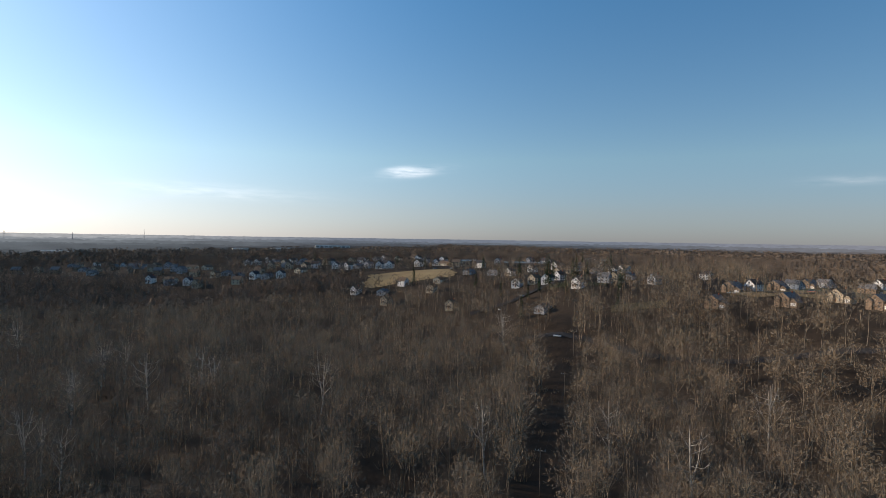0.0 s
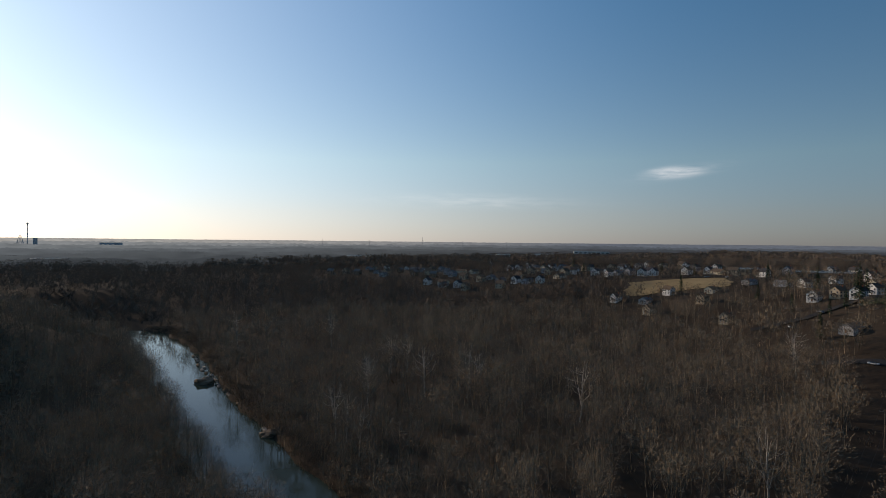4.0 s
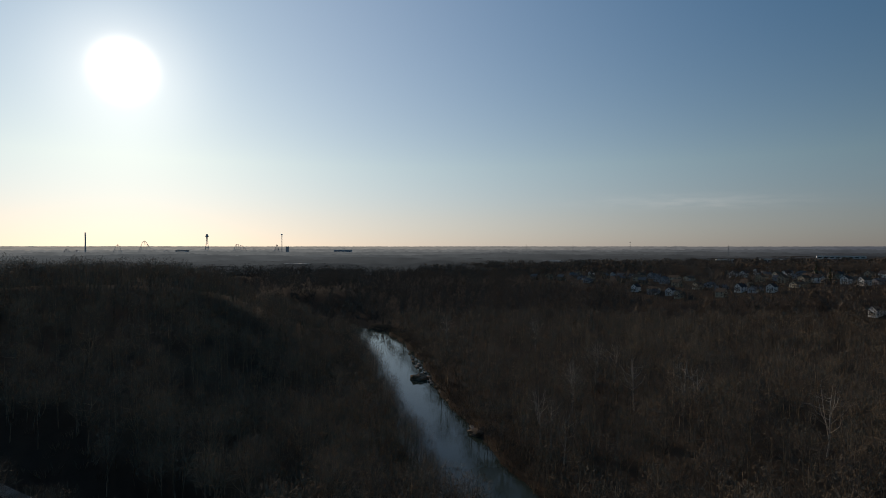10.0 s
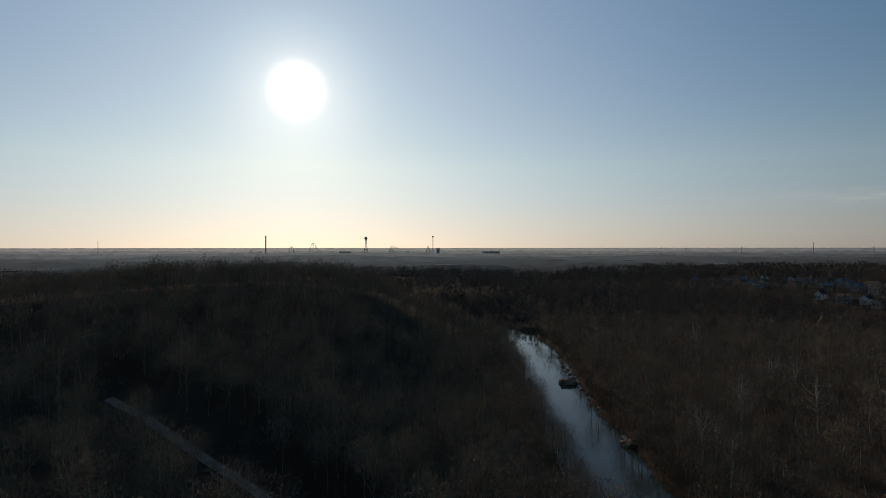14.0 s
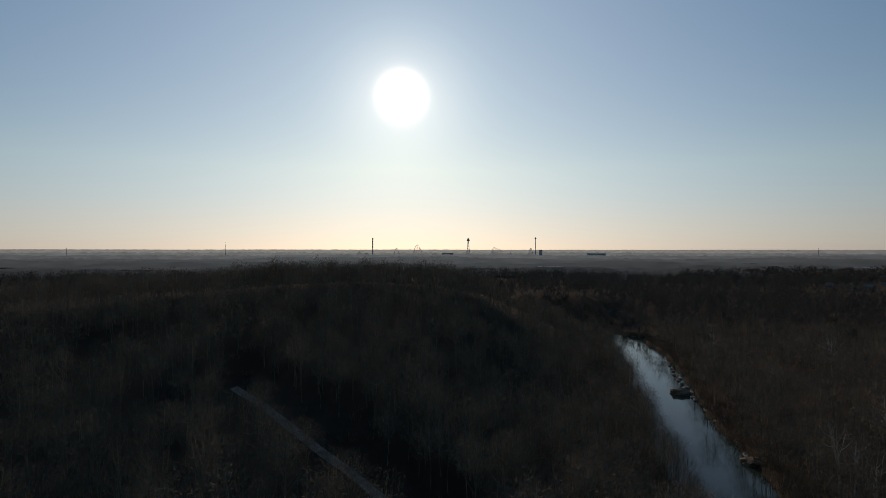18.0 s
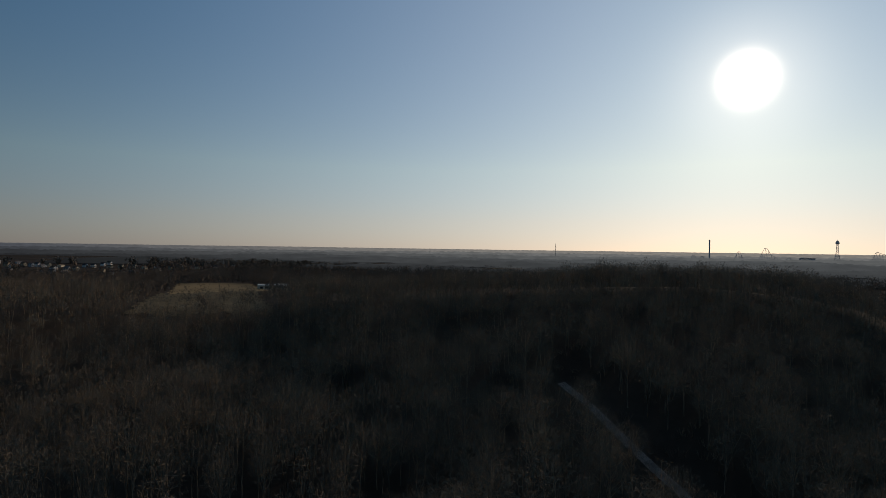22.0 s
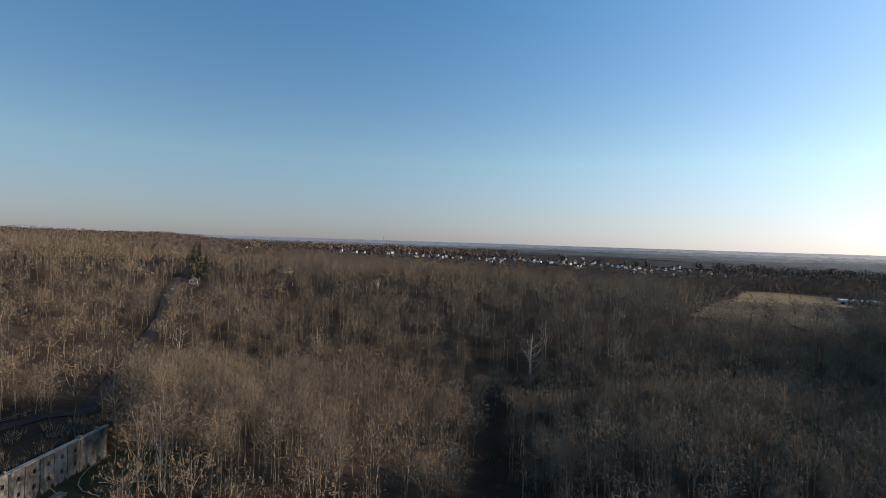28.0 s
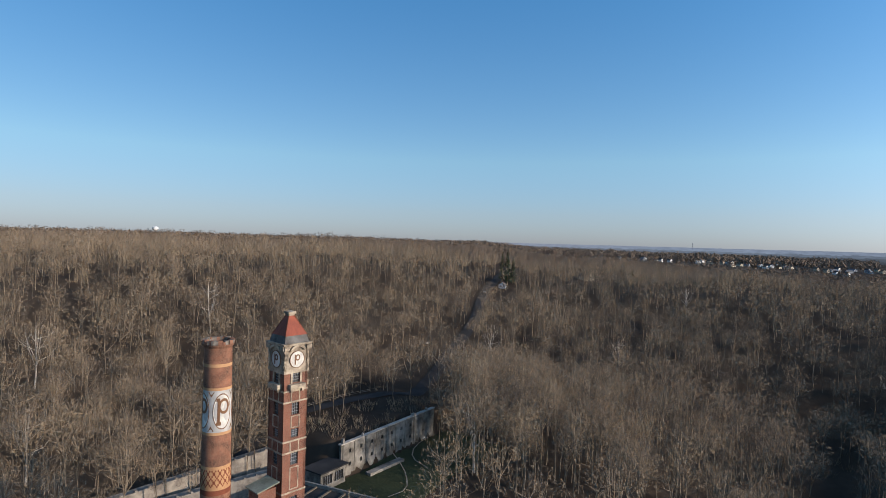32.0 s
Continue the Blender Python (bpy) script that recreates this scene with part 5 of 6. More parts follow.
def blade(V, F, p, way, length, width, rng):
    side = way.cross(Vector((rng.uniform(-1, 1), rng.uniform(-1, 1), rng.uniform(-1, 1)))).normalized() * width * 0.5
    base = len(V)
    V.extend((p - side, p + side, p + way * length))
    F.append((base, base + 1, base + 2))


def tilted(way, angle, rng):
    """A direction that leaves the given one by about that angle, bent upwards."""
    spin = Vector((rng.gauss(0, 1), rng.gauss(0, 1), rng.gauss(0, 1)))
    off = way.cross(spin).normalized()
    w = way * math.cos(angle) + off * math.sin(angle)
    w.z += 0.22
    return w.normalized()


def ribbon(V, F, pts, widths, rng):
    """A thin tapering strip bent through points; a width of 0 ends it in a tip."""
    spin = Vector((rng.gauss(0, 1), rng.gauss(0, 1), rng.gauss(0, 1)))
    side = (pts[-1] - pts[0]).cross(spin).normalized() * 0.5
    base = len(V)
    for p, w in zip(pts, widths):
        V.extend((p - side * w, p + side * w))
    for i in range(len(pts) - 1):
        a = base + 2 * i
        F.append((a, a + 1, a + 3))
        if widths[i + 1] > 0.04 or i < len(pts) - 2:
            F.append((a, a + 3, a + 2))


def bare_tree(seed, h, spread, limbs, branches, twigs, girth=0.26, twig_width=0.07, twig_length=1.1, fork=0.42, flat_limbs=False, dome=0.0, inner=0):
    """A leafless broadleaf tree: trunk and limbs in one mesh; branches and the fine twigs that fan out from them in two more."""
    rng = random.Random(seed)
    TV, TF, BV, BF, CV, CF = [], [], [], [], [], []
    lean = Vector((rng.uniform(-0.06, 0.06), rng.uniform(-0.06, 0.06), 0))

    def axis(z):
        return Vector((lean.x * z, lean.y * z, z))

    spine = [axis(z) + Vector((rng.uniform(-0.25, 0.25), rng.uniform(-0.25, 0.25), 0)) for z in (-0.6, h * 0.2, h * 0.42, h * 0.66, h * 0.9)]
    tube(TV, TF, spine, [girth, girth * 0.8, girth * 0.62, girth * 0.36, girth * 0.08], 3 if flat_limbs else 5)
    # limbs sweep up from the trunk into a rounded crown
    core, tall = axis(h * (fork + 0.985) * 0.5), h * (0.985 - fork) * 0.5
    for k in range(limbs):
        u = fork * 0.85 + (0.74 - fork * 0.85) * (k + rng.random() * 0.7) / limbs
        p = axis(u * h)
        a = k * 2.4 + rng.uniform(-0.5, 0.5)
        lift = rng.uniform(-0.25, 0.95) if k else 0.9
        out = math.sqrt(max(0.0, 1 - lift * lift)) * spread * rng.uniform(0.62, 0.86)
        tip = core + Vector((math.cos(a) * out, math.sin(a) * out, lift * tall * 0.84))
        tip.z = max(tip.z, p.z + (0.5 - 0.25 * dome) * out)
        mid = p.lerp(tip, 0.5) + Vector((math.cos(a), math.sin(a), -0.4)) * out * rng.uniform(0.04, 0.22)
        r = girth * (0.52 - 0.32 * u)
        if flat_limbs:
            ribbon(TV, TF, [p, mid, tip], [r * 2, r * 1.3, r * 0.5], rng)
        else:
            tube(TV, TF, [p, mid, tip], [r, r * 0.6, r * 0.16], 3)
        # branches leave the limb on all sides, shorter towards its tip, and bend upwards
        for m in range(branches):
            v = 0.28 + 0.72 * (m + rng.random()) / branches
            q = p.lerp(mid, v * 2) if v < 0.5 else mid.lerp(tip, v * 2 - 1)
            away = (q - core)
            away = Vector((away.x / spread, away.y / spread, away.z / tall))
            w = ((tip - p).normalized() * 0.4 + away * 0.8 + Vector((rng.gauss(0, 0.55), rng.gauss(0, 0.55), 0.15 + rng.gauss(0, 0.35)))).normalized()
            long = spread * rng.uniform(0.30, 0.50) * (1.15 - 0.35 * v)
            bend = q + w * long * 0.55 + Vector((rng.gauss(0, 0.08), rng.gauss(0, 0.08), -0.04)) * long
            end = q + w * long + Vector((0, 0, 0.12 * long))
            thick = max(0.04, r * 0.45)
            ribbon(BV, BF, [q, bend, end], [thick, thick * 0.7, 0.03], rng)
    # fine twigs fill the crown, thickest towards its lobed outside, fanning up and outwards
    lobes = [Vector((rng.gauss(0, 1), rng.gauss(0, 1), rng.uniform(0.0, 1.2))).normalized() for k in range(6)]
    for k in range(twigs):
        a, lift = rng.uniform(0, 6.283), 1 - 1.6 * rng.random() ** 1.1
        ring = math.sqrt(max(0.0, 1 - lift * lift))
        way = Vector((math.cos(a) * ring, math.sin(a) * ring, lift))
        rho = (0.70 + 0.30 * max(way.dot(l) for l in lobes)) * (0.35 + 0.65 * rng.random() ** 0.55)
        q = core + Vector((way.x * spread * rho, way.y * spread * rho, way.z * tall * rho))
        n = (way + Vector((rng.gauss(0, 0.8), rng.gauss(0, 0.8), rng.gauss(0, 0.8)))).normalized()
        d = way * 0.75 + Vector((rng.gauss(0, 0.38), rng.gauss(0, 0.38), 0.55 + rng.gauss(0, 0.35)))
        d = (d - n * d.dot(n)).normalized()
        e = n.cross(d) * twig_width * rng.uniform(0.35, 0.65)
        t = twig_length * rng.uniform(0.6, 1.3)
        b = len(CV)
        CV.extend((q - d * t * 0.5, q + d * t * 0.5 - e, q + d * t * 0.4 + e))
        CF.append((b, b + 1, b + 2))
    # thick tangled boughs inside the crown and below it
    for k in range(inner):
        a, lift = rng.uniform(0, 6.283), rng.uniform(-1.0, 0.75)
        out = math.sqrt(1 - lift * lift) * spread * rng.uniform(0.1, 0.62)
        q = core + Vector((math.cos(a) * out, math.sin(a) * out, lift * tall * 0.7 - 0.1 * tall))
        d = Vector((math.cos(a) * 0.6 + rng.gauss(0, 0.5), math.sin(a) * 0.6 + rng.gauss(0, 0.5), 0.45 + rng.gauss(0, 0.5))).normalized()
        blade(CV, CF, q - d * twig_length, d, twig_length * rng.uniform(1.5, 2.6), twig_width * rng.uniform(0.9, 1.6), rng)
    return TV, TF, BV, BF, CV, CF


def crown_tree(seed, h, spread, clumps, size):
    """A far tree: a domed crown of small ragged sprays of twigs, lying roughly along its rounded outside."""
    rng = random.Random(seed)
    V, F = [], []
    lobes = [Vector((rng.gauss(0, 1), rng.gauss(0, 1), rng.uniform(0.2, 1.2))).normalized() for k in range(4)]
    for k in range(clumps):
        a, lift = rng.uniform(0, 6.283), 1 - 1.3 * rng.random() ** 1.1
        ring = math.sqrt(max(0.0, 1 - lift * lift))
        way = Vector((math.cos(a) * ring, math.sin(a) * ring, lift))
        rho = (0.74 + 0.24 * max(way.dot(l) for l in lobes)) * rng.uniform(0.72, 1.04)
        q = Vector((way.x * spread * rho, way.y * spread * rho, h * (0.52 + 0.46 * way.z * rho)))
        n = (way + Vector((rng.gauss(0, 0.6), rng.gauss(0, 0.6), rng.gauss(0, 0.6)))).normalized()
        e = n.cross(Vector((rng.gauss(0, 1), rng.gauss(0, 1), rng.gauss(0, 1)))).normalized()
        g = n.cross(e)
        b = len(V)
        for i in range(3):
            t = i * 2.094 + rng.uniform(-0.5, 0.5)
            V.append(q + (e * math.cos(t) + g * math.sin(t)) * size * rng.uniform(0.45, 1.0))
        F.append((b, b + 1, b + 2))
    for k in range(clumps // 5):
        q = Vector((rng.gauss(0, 0.25) * spread, rng.gauss(0, 0.25) * spread, h * rng.uniform(0.2, 0.62)))
        blade(V, F, q - Vector((0, 0, size * 2)), Vector((rng.gauss(0, 0.5), rng.gauss(0, 0.5), 1)).normalized(), size * 4.5, size * 2.2, rng)
    return *as_arrays(V, F), 0


def as_arrays(V, F):
    return np.array([tuple(v) for v in V], np.float32), np.array(F, np.int32)


def scatter(r_in, r_out, cell, rng):
    """Jittered places between two rings round the hovering point, on the side that is seen."""
    n = int(2 * r_out / cell) + 1
    gx, gy = np.meshgrid(np.arange(n) * cell - r_out, np.arange(n) * cell - r_out)
    x = gx.ravel() + rng.uniform(-0.5, 0.5, gx.size) * cell * 0.95
    y = gy.ravel() + rng.uniform(-0.5, 0.5, gx.size) * cell * 0.95
    r = np.hypot(x, y)
    az = (np.degrees(np.arctan2(-x, y)) + 75) % 360 - 75
    ok = (r > r_in) & (r < r_out) & (az > -44) & (az < 231)
    return x[ok], y[ok]


def inside(x, y, cx, cy, hx, hy, turn):
    """Whether points lie in a turned rectangle."""
    c, s = math.cos(radians(turn)), math.sin(radians(turn))
    u, v = (x - cx) * c + (y - cy) * s, -(x - cx) * s + (y - cy) * c
    return (np.abs(u) < hx) & (np.abs(v) < hy)


def wooded(x, y, rng, gardens=False):
    """Where trees stand: off the water, the roads, the clearings and, mostly, the gardens."""
    ok = river_dist(x, y) > 18.8
    ok &= line_dist(x, y, ROAD) > 4.2
    ok &= line_dist(x, y, TRACK) > 10.0
    ok &= line_dist(x, y, CORRIDOR) > 7.5
    ok &= line_dist(x, y, LANE) > 5.0
    ok &= (line_dist(x, y, RAVINE) + 5 * wave(x, y, 40, 3) > 8.0) | (np.hypot(x, y) > 260) | (np.hypot(x, y) < 120)
    # open shaded ground at the foot of the tall stand
    foot = np.degrees(np.arctan2(-x, y)) % 360
    ok &= (np.hypot(x, y) > 143) | (foot < 118) | (foot > 187) | (rng.random(x.shape) < 0.3)
    for c in CLEARINGS:
        ok &= ~inside(x, y, *c)
    thin = np.zeros(x.shape, bool)
    for c in GARDENS:
        thin |= inside(x, y, *c)
    spots = np.array(HOUSE_SPOTS)
    yards = spots * (1 - 34 / np.hypot(spots[:, 0], spots[:, 1]))[:, None]
    for a in range(0, len(spots), 40):
        near = np.hypot(x[:, None] - spots[a:a + 40, 0], y[:, None] - spots[a:a + 40, 1])
        ok &= (near > 9).all(1)
        thin |= (near < np.where(spots[a:a + 40, 1] ** 2 + spots[a:a + 40, 0] ** 2 > 330 ** 2, 40, 20)).any(1) | (np.hypot(x[:, None] - yards[a:a + 40, 0], y[:, None] - yards[a:a + 40, 1]) < 22).any(1)
    r, az = np.hypot(x, y), np.degrees(np.arctan2(-x, y)) % 360
    suburb = (az > 132) & (az < 178) & (r > 960) & (r < 1420)
    ok &= ~suburb | (rng.random(x.shape) < 0.15)
    if gardens:
        return x[ok & thin], y[ok & thin]
    ok &= ~thin | (rng.random(x.shape) < np.where((r < 345) & ((az > 332) | (az < 180)), 0.9, np.where(r < 480, 0.55, 0.25)))
    # small gaps between clumps of trees
    ok &= wave(x, y, 31, 9) + 0.6 * wave(x, y, 13, 2) > -0.72
    return x[ok], y[ok]


def forest(name, label, xs, ys, kinds, scales, rng, twig=None):
    """Many trees in one mesh, from a few shapes turned and scaled."""
    V, F, slots, base = [], [], [], 0
    pick = rng.integers(0, len(kinds), len(xs))
    zs = height(xs, ys) - 0.3
    for k, (tv, tf, wood) in enumerate(kinds):
        m = pick == k
        n = int(m.sum())
        if not n:
            continue
        a, s = rng.uniform(0, 6.283, n), rng.uniform(*scales, n) * (1 + 0.13 * wave(xs[m], ys[m], 46, 4) + 0.10 * wave(xs[m], ys[m], 170, 6))
        wide = s * rng.uniform(0.85, 1.2, n)
        c, q = np.cos(a)[:, None], np.sin(a)[:, None]
        x = (tv[None, :, 0] * c - tv[None, :, 1] * q) * wide[:, None] + xs[m][:, None]
        y = (tv[None, :, 0] * q + tv[None, :, 1] * c) * wide[:, None] + ys[m][:, None]
        z = tv[None, :, 2] * s[:, None] + zs[m][:, None]
        V.append(np.stack([x, y, z], -1).reshape(-1, 3))
        F.append((tf[None] + (np.arange(n) * len(tv))[:, None, None] + base).reshape(-1, 3))
        slots.append(np.tile((np.arange(len(tf)) >= wood).astype(np.int32), n))
        base += n * len(tv)
    ob = tagged(arrays(name, np.concatenate(V), np.concatenate(F), LIMB_BARK), label, "woods", kind="stuff")
    ob.data.materials.append(twig or SPRAY)
    ob.data.polygons.foreach_set("material_index", np.concatenate(slots))
    return ob


def joined(*pieces):
    """Several lists of vertices and faces as one."""
    V, F = [], []
    for v, f in pieces:
        n = len(V)
        V += v
        F += [tuple(i + n for i in t) for t in f]
    return as_arrays(V, F)


def whole(seed, *args, **more):
    TV, TF, BV, BF, CV, CF = bare_tree(seed, *args, **more)
    return *joined((TV, TF), (BV, BF), (CV, CF)), len(TF) + len(BF)


woods_rng = np.random.default_rng(7)
# the large trees nearest to the camera, each a thing with its trunk and crown
near_x, near_y = wooded(*scatter(96, 225, 6.1, woods_rng), woods_rng)
near_r = np.hypot(near_x, near_y)
near_pick = woods_rng.random(len(near_x)) < np.interp(near_r, [96, 150, 225], [0.25, 0.20, 0.10])
shapes = []
for k in range(9):
    TV, TF, BV, BF, CV, CF = bare_tree(40 + k, 19.5 + (k % 3) * 2.0, 4.8 + 0.5 * (k % 4), 14 + k % 3, 6, 900, inner=40, girth=0.22, twig_width=0.20, twig_length=1.0, fork=(0.34, 0.44, 0.38)[k % 3], dome=(0.2, 0.9, 0.5)[k % 3])
    tv, tf = as_arrays(TV, TF)
    cv, cf = as_arrays(CV, CF)
    tree = thing("bare_tree", pose(0, 0, -500), "tall leafless brown broadleaf tree on the woodland floor", "tree", "bare woodland trees")
    arrays("trunk", tv, tf, LIMB_BARK, tree)
    tagged(arrays("branchwork", *as_arrays(BV, BF), LIMB_BARK, tree), kind="stuff")
    arrays("crown", cv, cf, SPRAY, tree)
    shapes.append(tree)
spots = [(x, y) for x, y, p in zip(near_x, near_y, near_pick) if p][:230]
for i, (x, y) in enumerate(spots):
    s = woods_rng.uniform(0.82, 1.12)
    m = pose(x, y, land(x, y) - 0.2, 0, 0, woods_rng.uniform(0, 360)) @ Matrix.Scale(s, 4)
    if i < len(shapes):
        shapes[i].matrix_basis = m
    else:
        copy_thing(shapes[i % len(shapes)], m @ Matrix.Diagonal([1 / v for v in shapes[i % len(shapes)].scale] + [1]))

# the taller stand on the sunny side of the sunken lawn, which keeps it in shade
stand_x, stand_y = np.meshgrid(np.arange(-34, 17, 6.0), np.arange(-216, -116, 6.0))
for i, (x, y) in enumerate(zip(stand_x.ravel(), stand_y.ravel())):
    x, y = x + woods_rng.uniform(-2.4, 2.4), y + woods_rng.uniform(-2.4, 2.4)
    if math.hypot(x, y) > 150 and woods_rng.random() < (0.40 if x > -12 else 0.16):
        src = shapes[i % len(shapes)]
        m = pose(x, y, land(x, y) - 0.2, 0, 0, woods_rng.uniform(0, 360)) @ Matrix.Scale(woods_rng.uniform(1.12, 1.36), 4)
        copy_thing(src, m @ Matrix.Diagonal([1 / v for v in src.scale] + [1]))

# a row of tall trees along the near edge of the meadow
for i in range(22):
    az, r = 118.5 + i * 0.72 + woods_rng.uniform(-0.3, 0.3), 318 + 14 * math.sin(i * 1.9) + woods_rng.uniform(-10, 10)
    x, y = bearing(az, r)
    src = shapes[i % len(shapes)]
    m = pose(x, y, land(x, y) - 0.2, 0, 0, woods_rng.uniform(0, 360)) @ Matrix.Scale(woods_rng.uniform(0.95, 1.25), 4)
    copy_thing(src, m @ Matrix.Diagonal([1 / v for v in src.scale] + [1]))

near_kinds = [whole(100 + k, 17 + k % 4, 5.2 + 0.4 * (k % 3), 8, 3, 350, inner=24, girth=0.17, twig_width=0.26, twig_length=1.15, fork=(0.27, 0.40, 0.33)[k % 3], flat_limbs=True, dome=(0.3, 0.9)[k % 2]) for k in range(9)]
rest_x, rest_y = near_x[~near_pick], near_y[~near_pick]
rest_az = np.degrees(np.arctan2(-rest_x, rest_y)) % 360
lofty = (rest_az > 112) & (rest_az < 190)
forest("near_woods", "leafless brown broadleaf trees close together on the slopes", rest_x[~lofty], rest_y[~lofty], near_kinds, (0.62, 1.16), woods_rng)
lofty_kinds = [whole(130 + k, 21 + k % 4, 5.0 + 0.4 * (k % 3), 9, 4, 230, inner=14, girth=0.19, twig_width=0.28, twig_length=1.1, fork=(0.46, 0.56, 0.5)[k % 3], flat_limbs=True, dome=(0.3, 0.9)[k % 2]) for k in range(9)]
few = lofty & (woods_rng.random(len(rest_x)) < 0.92)
forest("lofty_woods", "tall slender leafless trees with bare trunks over a dark floor", rest_x[few], rest_y[few], lofty_kinds, (0.85, 1.2), woods_rng)
mid_kinds = [whole(200 + k, 17 + k % 4, 5.4 + 0.4 * (k % 3), 6, 3, 225, inner=18, girth=0.17, twig_width=0.42, twig_length=1.25, fork=(0.3, 0.42)[k % 2], flat_limbs=True, dome=(0.3, 0.9)[k % 2]) for k in range(9)]
mid_x, mid_y = wooded(*scatter(225, 345, 7.9, woods_rng), woods_rng)


def on_crest(x, y):
    """The belt along the top of the hill below the sun."""
    az, r = np.degrees(np.arctan2(-x, y)), np.hypot(x, y)
    return (az > 57) & (az < 119) & (r > 285) & (r < 400)


mid_x, mid_y = mid_x[~on_crest(mid_x, mid_y)], mid_y[~on_crest(mid_x, mid_y)]
crest_x, crest_y = wooded(*scatter(280, 405, 5.6, woods_rng), woods_rng)
crest_x, crest_y = crest_x[on_crest(crest_x, crest_y)], crest_y[on_crest(crest_x, crest_y)]
forest("middle_woods", "leafless brown woods covering the valley sides", mid_x, mid_y, mid_kinds, (0.75, 1.15), woods_rng)
slope_kinds = [whole(230 + k, 17 + k % 4, 5.6 + 0.4 * (k % 3), 4, 1, 112, inner=12, girth=0.17, twig_width=0.78, twig_length=1.4, fork=(0.26, 0.38)[k % 2], flat_limbs=True, dome=(0.4, 0.9)[k % 2]) for k in range(9)]
slope_x, slope_y = wooded(*scatter(345, 500, 8.6, woods_rng), woods_rng)
slope_az = np.degrees(np.arctan2(-slope_x, slope_y))
lee = (slope_az > 64) & (slope_az < 112) & (np.hypot(slope_x, slope_y) > 400)
slope_x, slope_y = slope_x[~lee], slope_y[~lee]
slope_x, slope_y = slope_x[~on_crest(slope_x, slope_y)], slope_y[~on_crest(slope_x, slope_y)]
forest("crest_woods", "dense leafless woods along the crest of the dark hill", crest_x, crest_y, slope_kinds, (0.62, 0.92), woods_rng)
forest("slope_woods", "leafless brown woods on the upper slopes", slope_x, slope_y, slope_kinds, (0.75, 1.15), woods_rng)
low_kinds = [whole(250 + k, 5.2, 1.9, 4, 1, 36, girth=0.08, twig_width=0.45, twig_length=0.7, fork=0.15, flat_limbs=True, dome=0.6) for k in range(5)]
low_x, low_y = wooded(*scatter(300, 820, 7.4, woods_rng), woods_rng, gardens=True)
forest("garden_trees", "small leafless garden trees and shrubs round the houses", low_x, low_y, low_kinds, (0.7, 1.5), woods_rng)
far_kinds = [crown_tree(300 + k, 16 + k % 3, 6.4 + 0.5 * (k % 2), 38, 1.35) for k in range(8)]
far_x, far_y = wooded(*scatter(500, 1100, 12.5, woods_rng), woods_rng)
far_az = np.degrees(np.arctan2(-far_x, far_y))
behind_hill = (far_az > 63) & (far_az < 110) & (np.hypot(far_x, far_y) < 700)
far_x, far_y = far_x[~behind_hill], far_y[~behind_hill]
forest("far_woods", "distant leafless woods, grey-brown", far_x, far_y, far_kinds, (0.7, 1.15), woods_rng, FAR_SPRAY)
dim_kinds = [crown_tree(400 + k, 15, 11.0, 26, 2.4) for k in range(6)]
dim_x, dim_y = wooded(*scatter(1100, 1950, 23.0, woods_rng), woods_rng)
dim_az = np.degrees(np.arctan2(-dim_x, dim_y))
seen = (dim_az % 360 > 150) | (np.hypot(dim_x, dim_y) < 1420) & ((dim_az < 49) | (dim_az > 113))
dim_x, dim_y = dim_x[seen], dim_y[seen]
forest("dim_woods", "far leafless woods towards the horizon", dim_x, dim_y, dim_kinds, (0.7, 1.2), woods_rng, FAR_BARK)


# bare trees that lean out over the water along the shaded bank
lean_x, lean_y = [], []
for i, p in enumerate(resample([(-75, 105), (-98.5, 116.5), (-148.5, 144.5), (-208.5, 178.5), (-266.5, 214.5), (-336, 256), (-385, 280)], 4.2)):
    for k in range(2):
        off = woods_rng.uniform(11.0, 15.5) + 3.5 * k
        lean_x.append(p.x - 0.51 * off + woods_rng.uniform(-1, 1))
        lean_y.append(p.y - 0.86 * off + woods_rng.uniform(-1, 1))
forest("bank_trees", "bare grey-brown trees leaning over the river's edge", np.array(lean_x), np.array(lean_y), near_kinds, (0.5, 0.85), woods_rng)


# undergrowth: low brush between the trunks and along the banks
def brush(seed, blades):
    rng = random.Random(seed)
    V, F = [], []
    for k in range(blades):
        a, r = rng.uniform(0, 6.283), 1.5 * math.sqrt(rng.random())
        p = Vector((r * math.cos(a), r * math.sin(a), 0))
        blade(V, F, p, tilted(Vector((p.x * 0.35, p.y * 0.35, 1)).normalized(), rng.uniform(0, 0.5), rng), rng.uniform(0.8, 2.1), 0.105, rng)
    return *as_arrays(V, F), 0


bush_x, bush_y = scatter(96, 330, 6.0, woods_rng)
bank = river_dist(bush_x, bush_y)
keep = (((bank > 18.6) & (bank < 27)) | ((bank > 27) & (woods_rng.random(len(bank)) < 0.4))) & (line_dist(bush_x, bush_y, ROAD) > 5) & (line_dist(bush_x, bush_y, TRACK) > 4) & (line_dist(bush_x, bush_y, CORRIDOR) > 3)
for c in CLEARINGS:
    keep &= ~inside(bush_x, bush_y, *c)
edge_x, edge_y = scatter(96, 520, 2.6, woods_rng)
edge = river_dist(edge_x, edge_y)
bank_side = (edge > 18.6) & (edge < 26.0) | (edge >= 26) & (edge < 42) & (woods_rng.random(len(edge)) < 0.35)
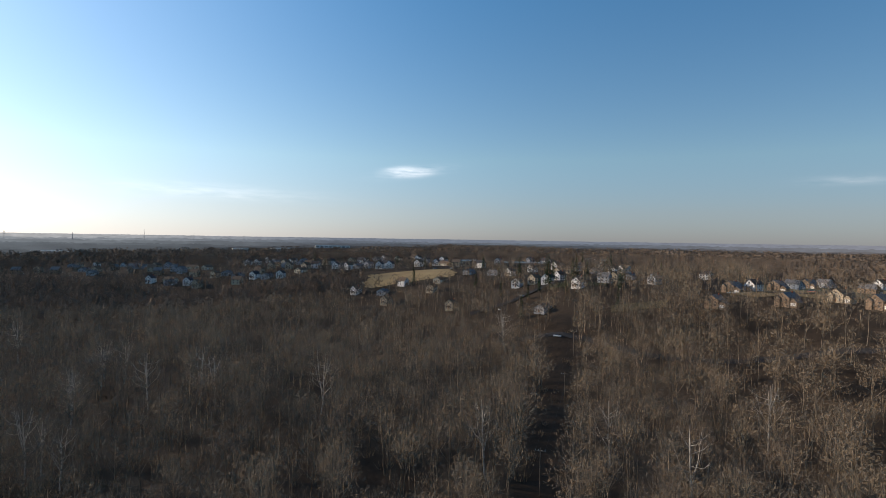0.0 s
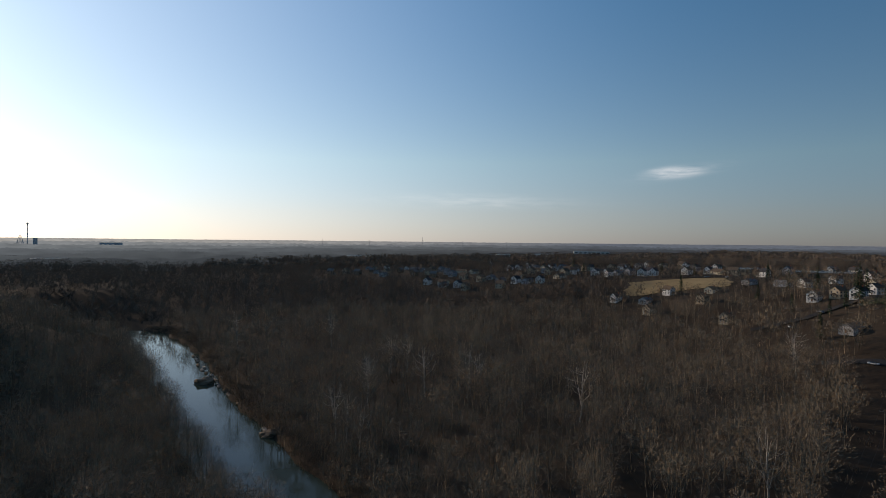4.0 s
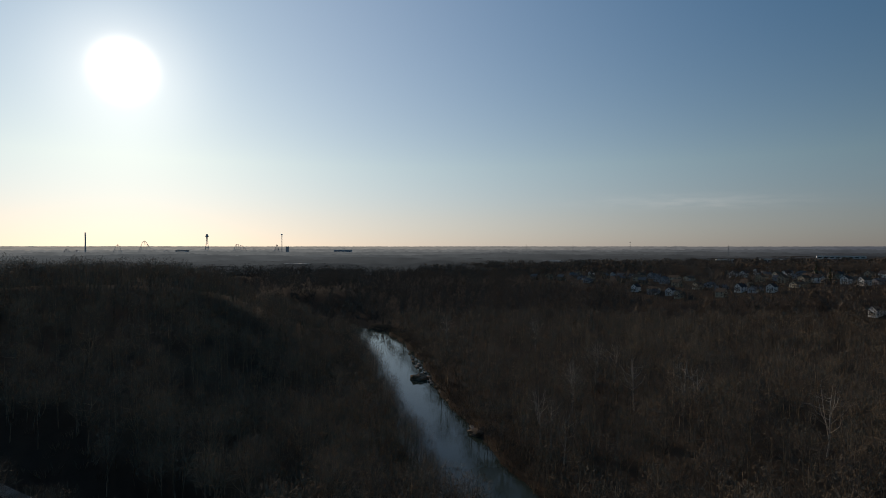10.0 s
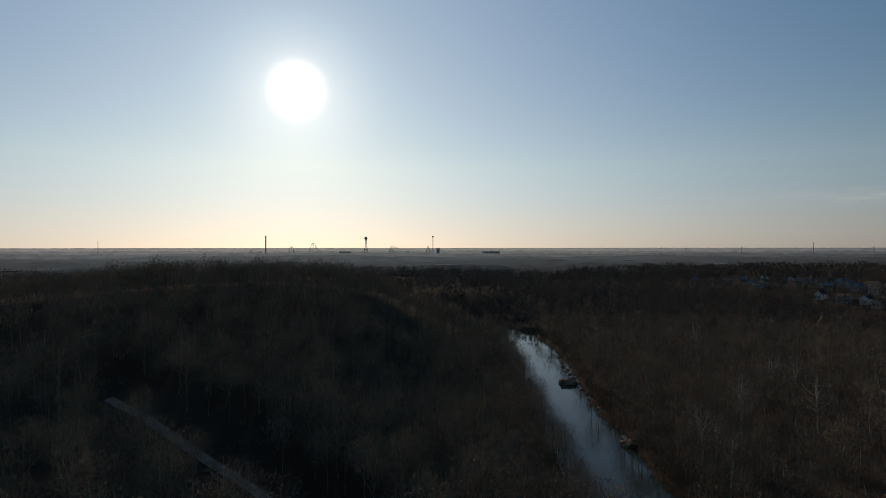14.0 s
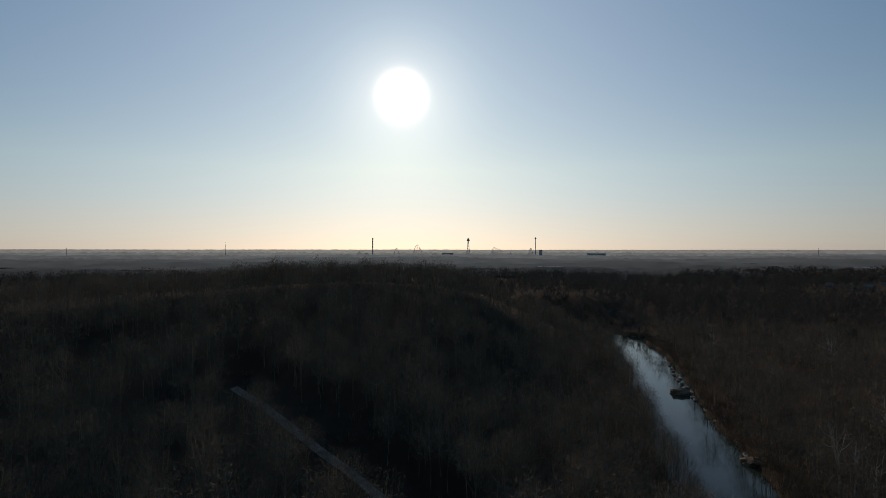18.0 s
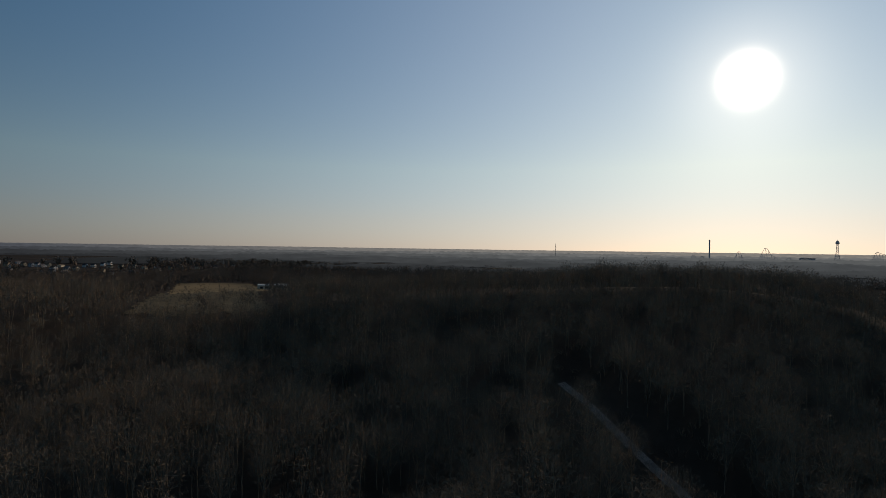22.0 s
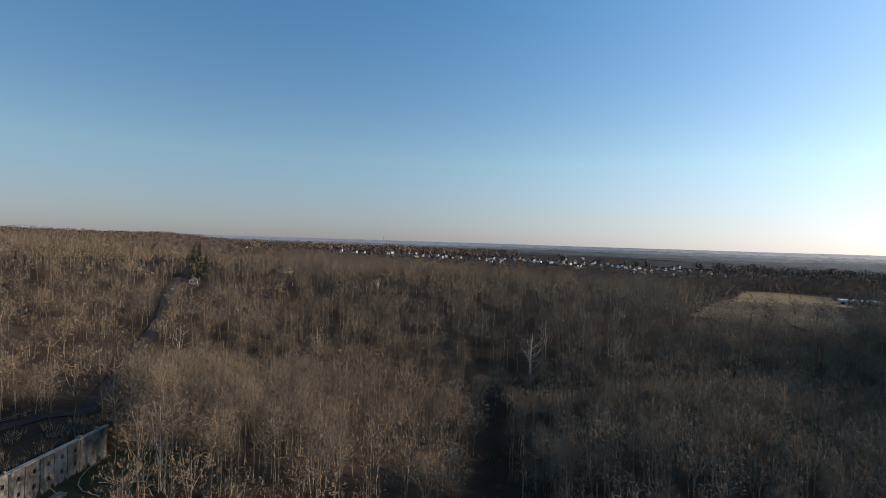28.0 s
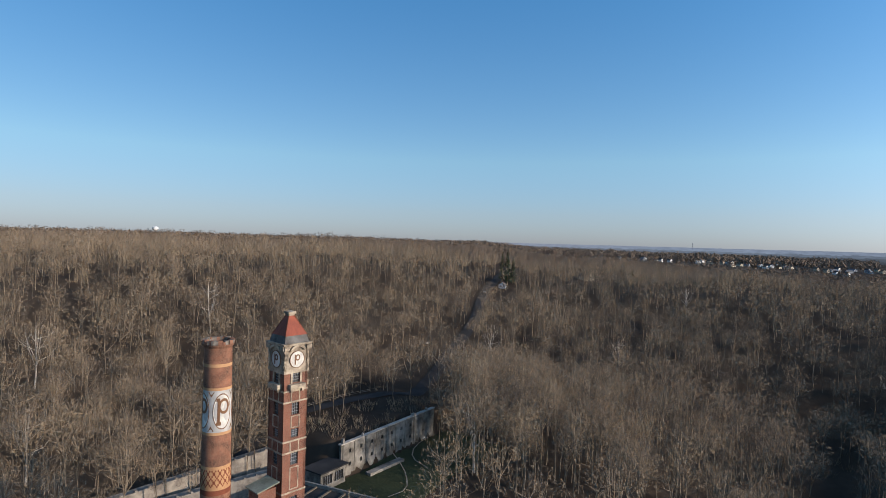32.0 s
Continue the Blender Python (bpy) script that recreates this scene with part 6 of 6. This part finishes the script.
# the terrace above the ruined wall is overgrown
tx, ty = RUIN.inverted()[0], RUIN.inverted()[1]
along, behind = edge_x * tx[0] + edge_y * tx[1] + tx[3], edge_x * ty[0] + edge_y * ty[1] + ty[3]
overgrown = (along > -8) & (along < 50) & (behind > 3) & (behind < 34) & (line_dist(edge_x, edge_y, ROAD) > 6) & (woods_rng.random(len(edge_x)) < 0.22)
bush_x, bush_y = np.concatenate([bush_x[keep], edge_x[bank_side | overgrown]]), np.concatenate([bush_y[keep], edge_y[bank_side | overgrown]])
forest("brush", "low brown leafless undergrowth and bank scrub", bush_x, bush_y, [brush(900 + k, 30) for k in range(5)], (0.7, 1.6), woods_rng, BARK)

# pale-barked sycamores that stand out from the woods
PALE_SPOTS = [(50, 164), (103, 175), (13, 159), (-43, 203), (-121, 163), (65, 143), (-144, 216), (-147, 245), (-93, 216), (35, 322), (-112, 214), (-106, 156), (-146, 241), (-133, 201), (-84, 209), (35, 312), (-117, 164), (-140, 248), (-141, 213), (-219, 290), (-152, -249), (-166, -256), (11, -159), (14, -218), (155, -163), (12, -265), (-102, -359), (-148, -241), (-47, -265), (121, -125), (131, -226), (-290, 280)]
pale_rng = random.Random(5)
pale_shapes = []
for i, (x, y) in enumerate(PALE_SPOTS):
    m = pose(x, y, land(x, y) - 0.2, 0, 0, i * 67) @ Matrix.Scale(pale_rng.uniform(0.9, 1.15), 4)
    if i < 5:
        TV, TF, BV, BF, CV, CF = bare_tree(700 + i, 22, 6.8, 12, 6, 420, girth=0.30, twig_width=0.16, twig_length=0.9, fork=0.26, dome=0.8)
        tree = thing("sycamore", m, "tall leafless sycamore with pale whitish bark", "tree", "pale sycamores")
        arrays("trunk", *as_arrays(TV[:25], TF[:40]), PALE_BARK, tree)
        for k in range(12):
            tv, tf = as_arrays(TV[25 + 9 * k:34 + 9 * k], TF[40 + 12 * k:52 + 12 * k])
            arrays("limb", tv, tf - 25 - 9 * k, PALE_BARK, tree)
        tagged(arrays("branchwork", *as_arrays(BV, BF), PALE_BARK, tree), kind="stuff")
        tagged(arrays("crown", *as_arrays(CV, CF), SPRAY, tree), kind="stuff")
        pale_shapes.append(tree)
    else:
        src = pale_shapes[i % 5]
        copy_thing(src, m @ Matrix.Diagonal([1 / v for v in src.scale] + [1]))
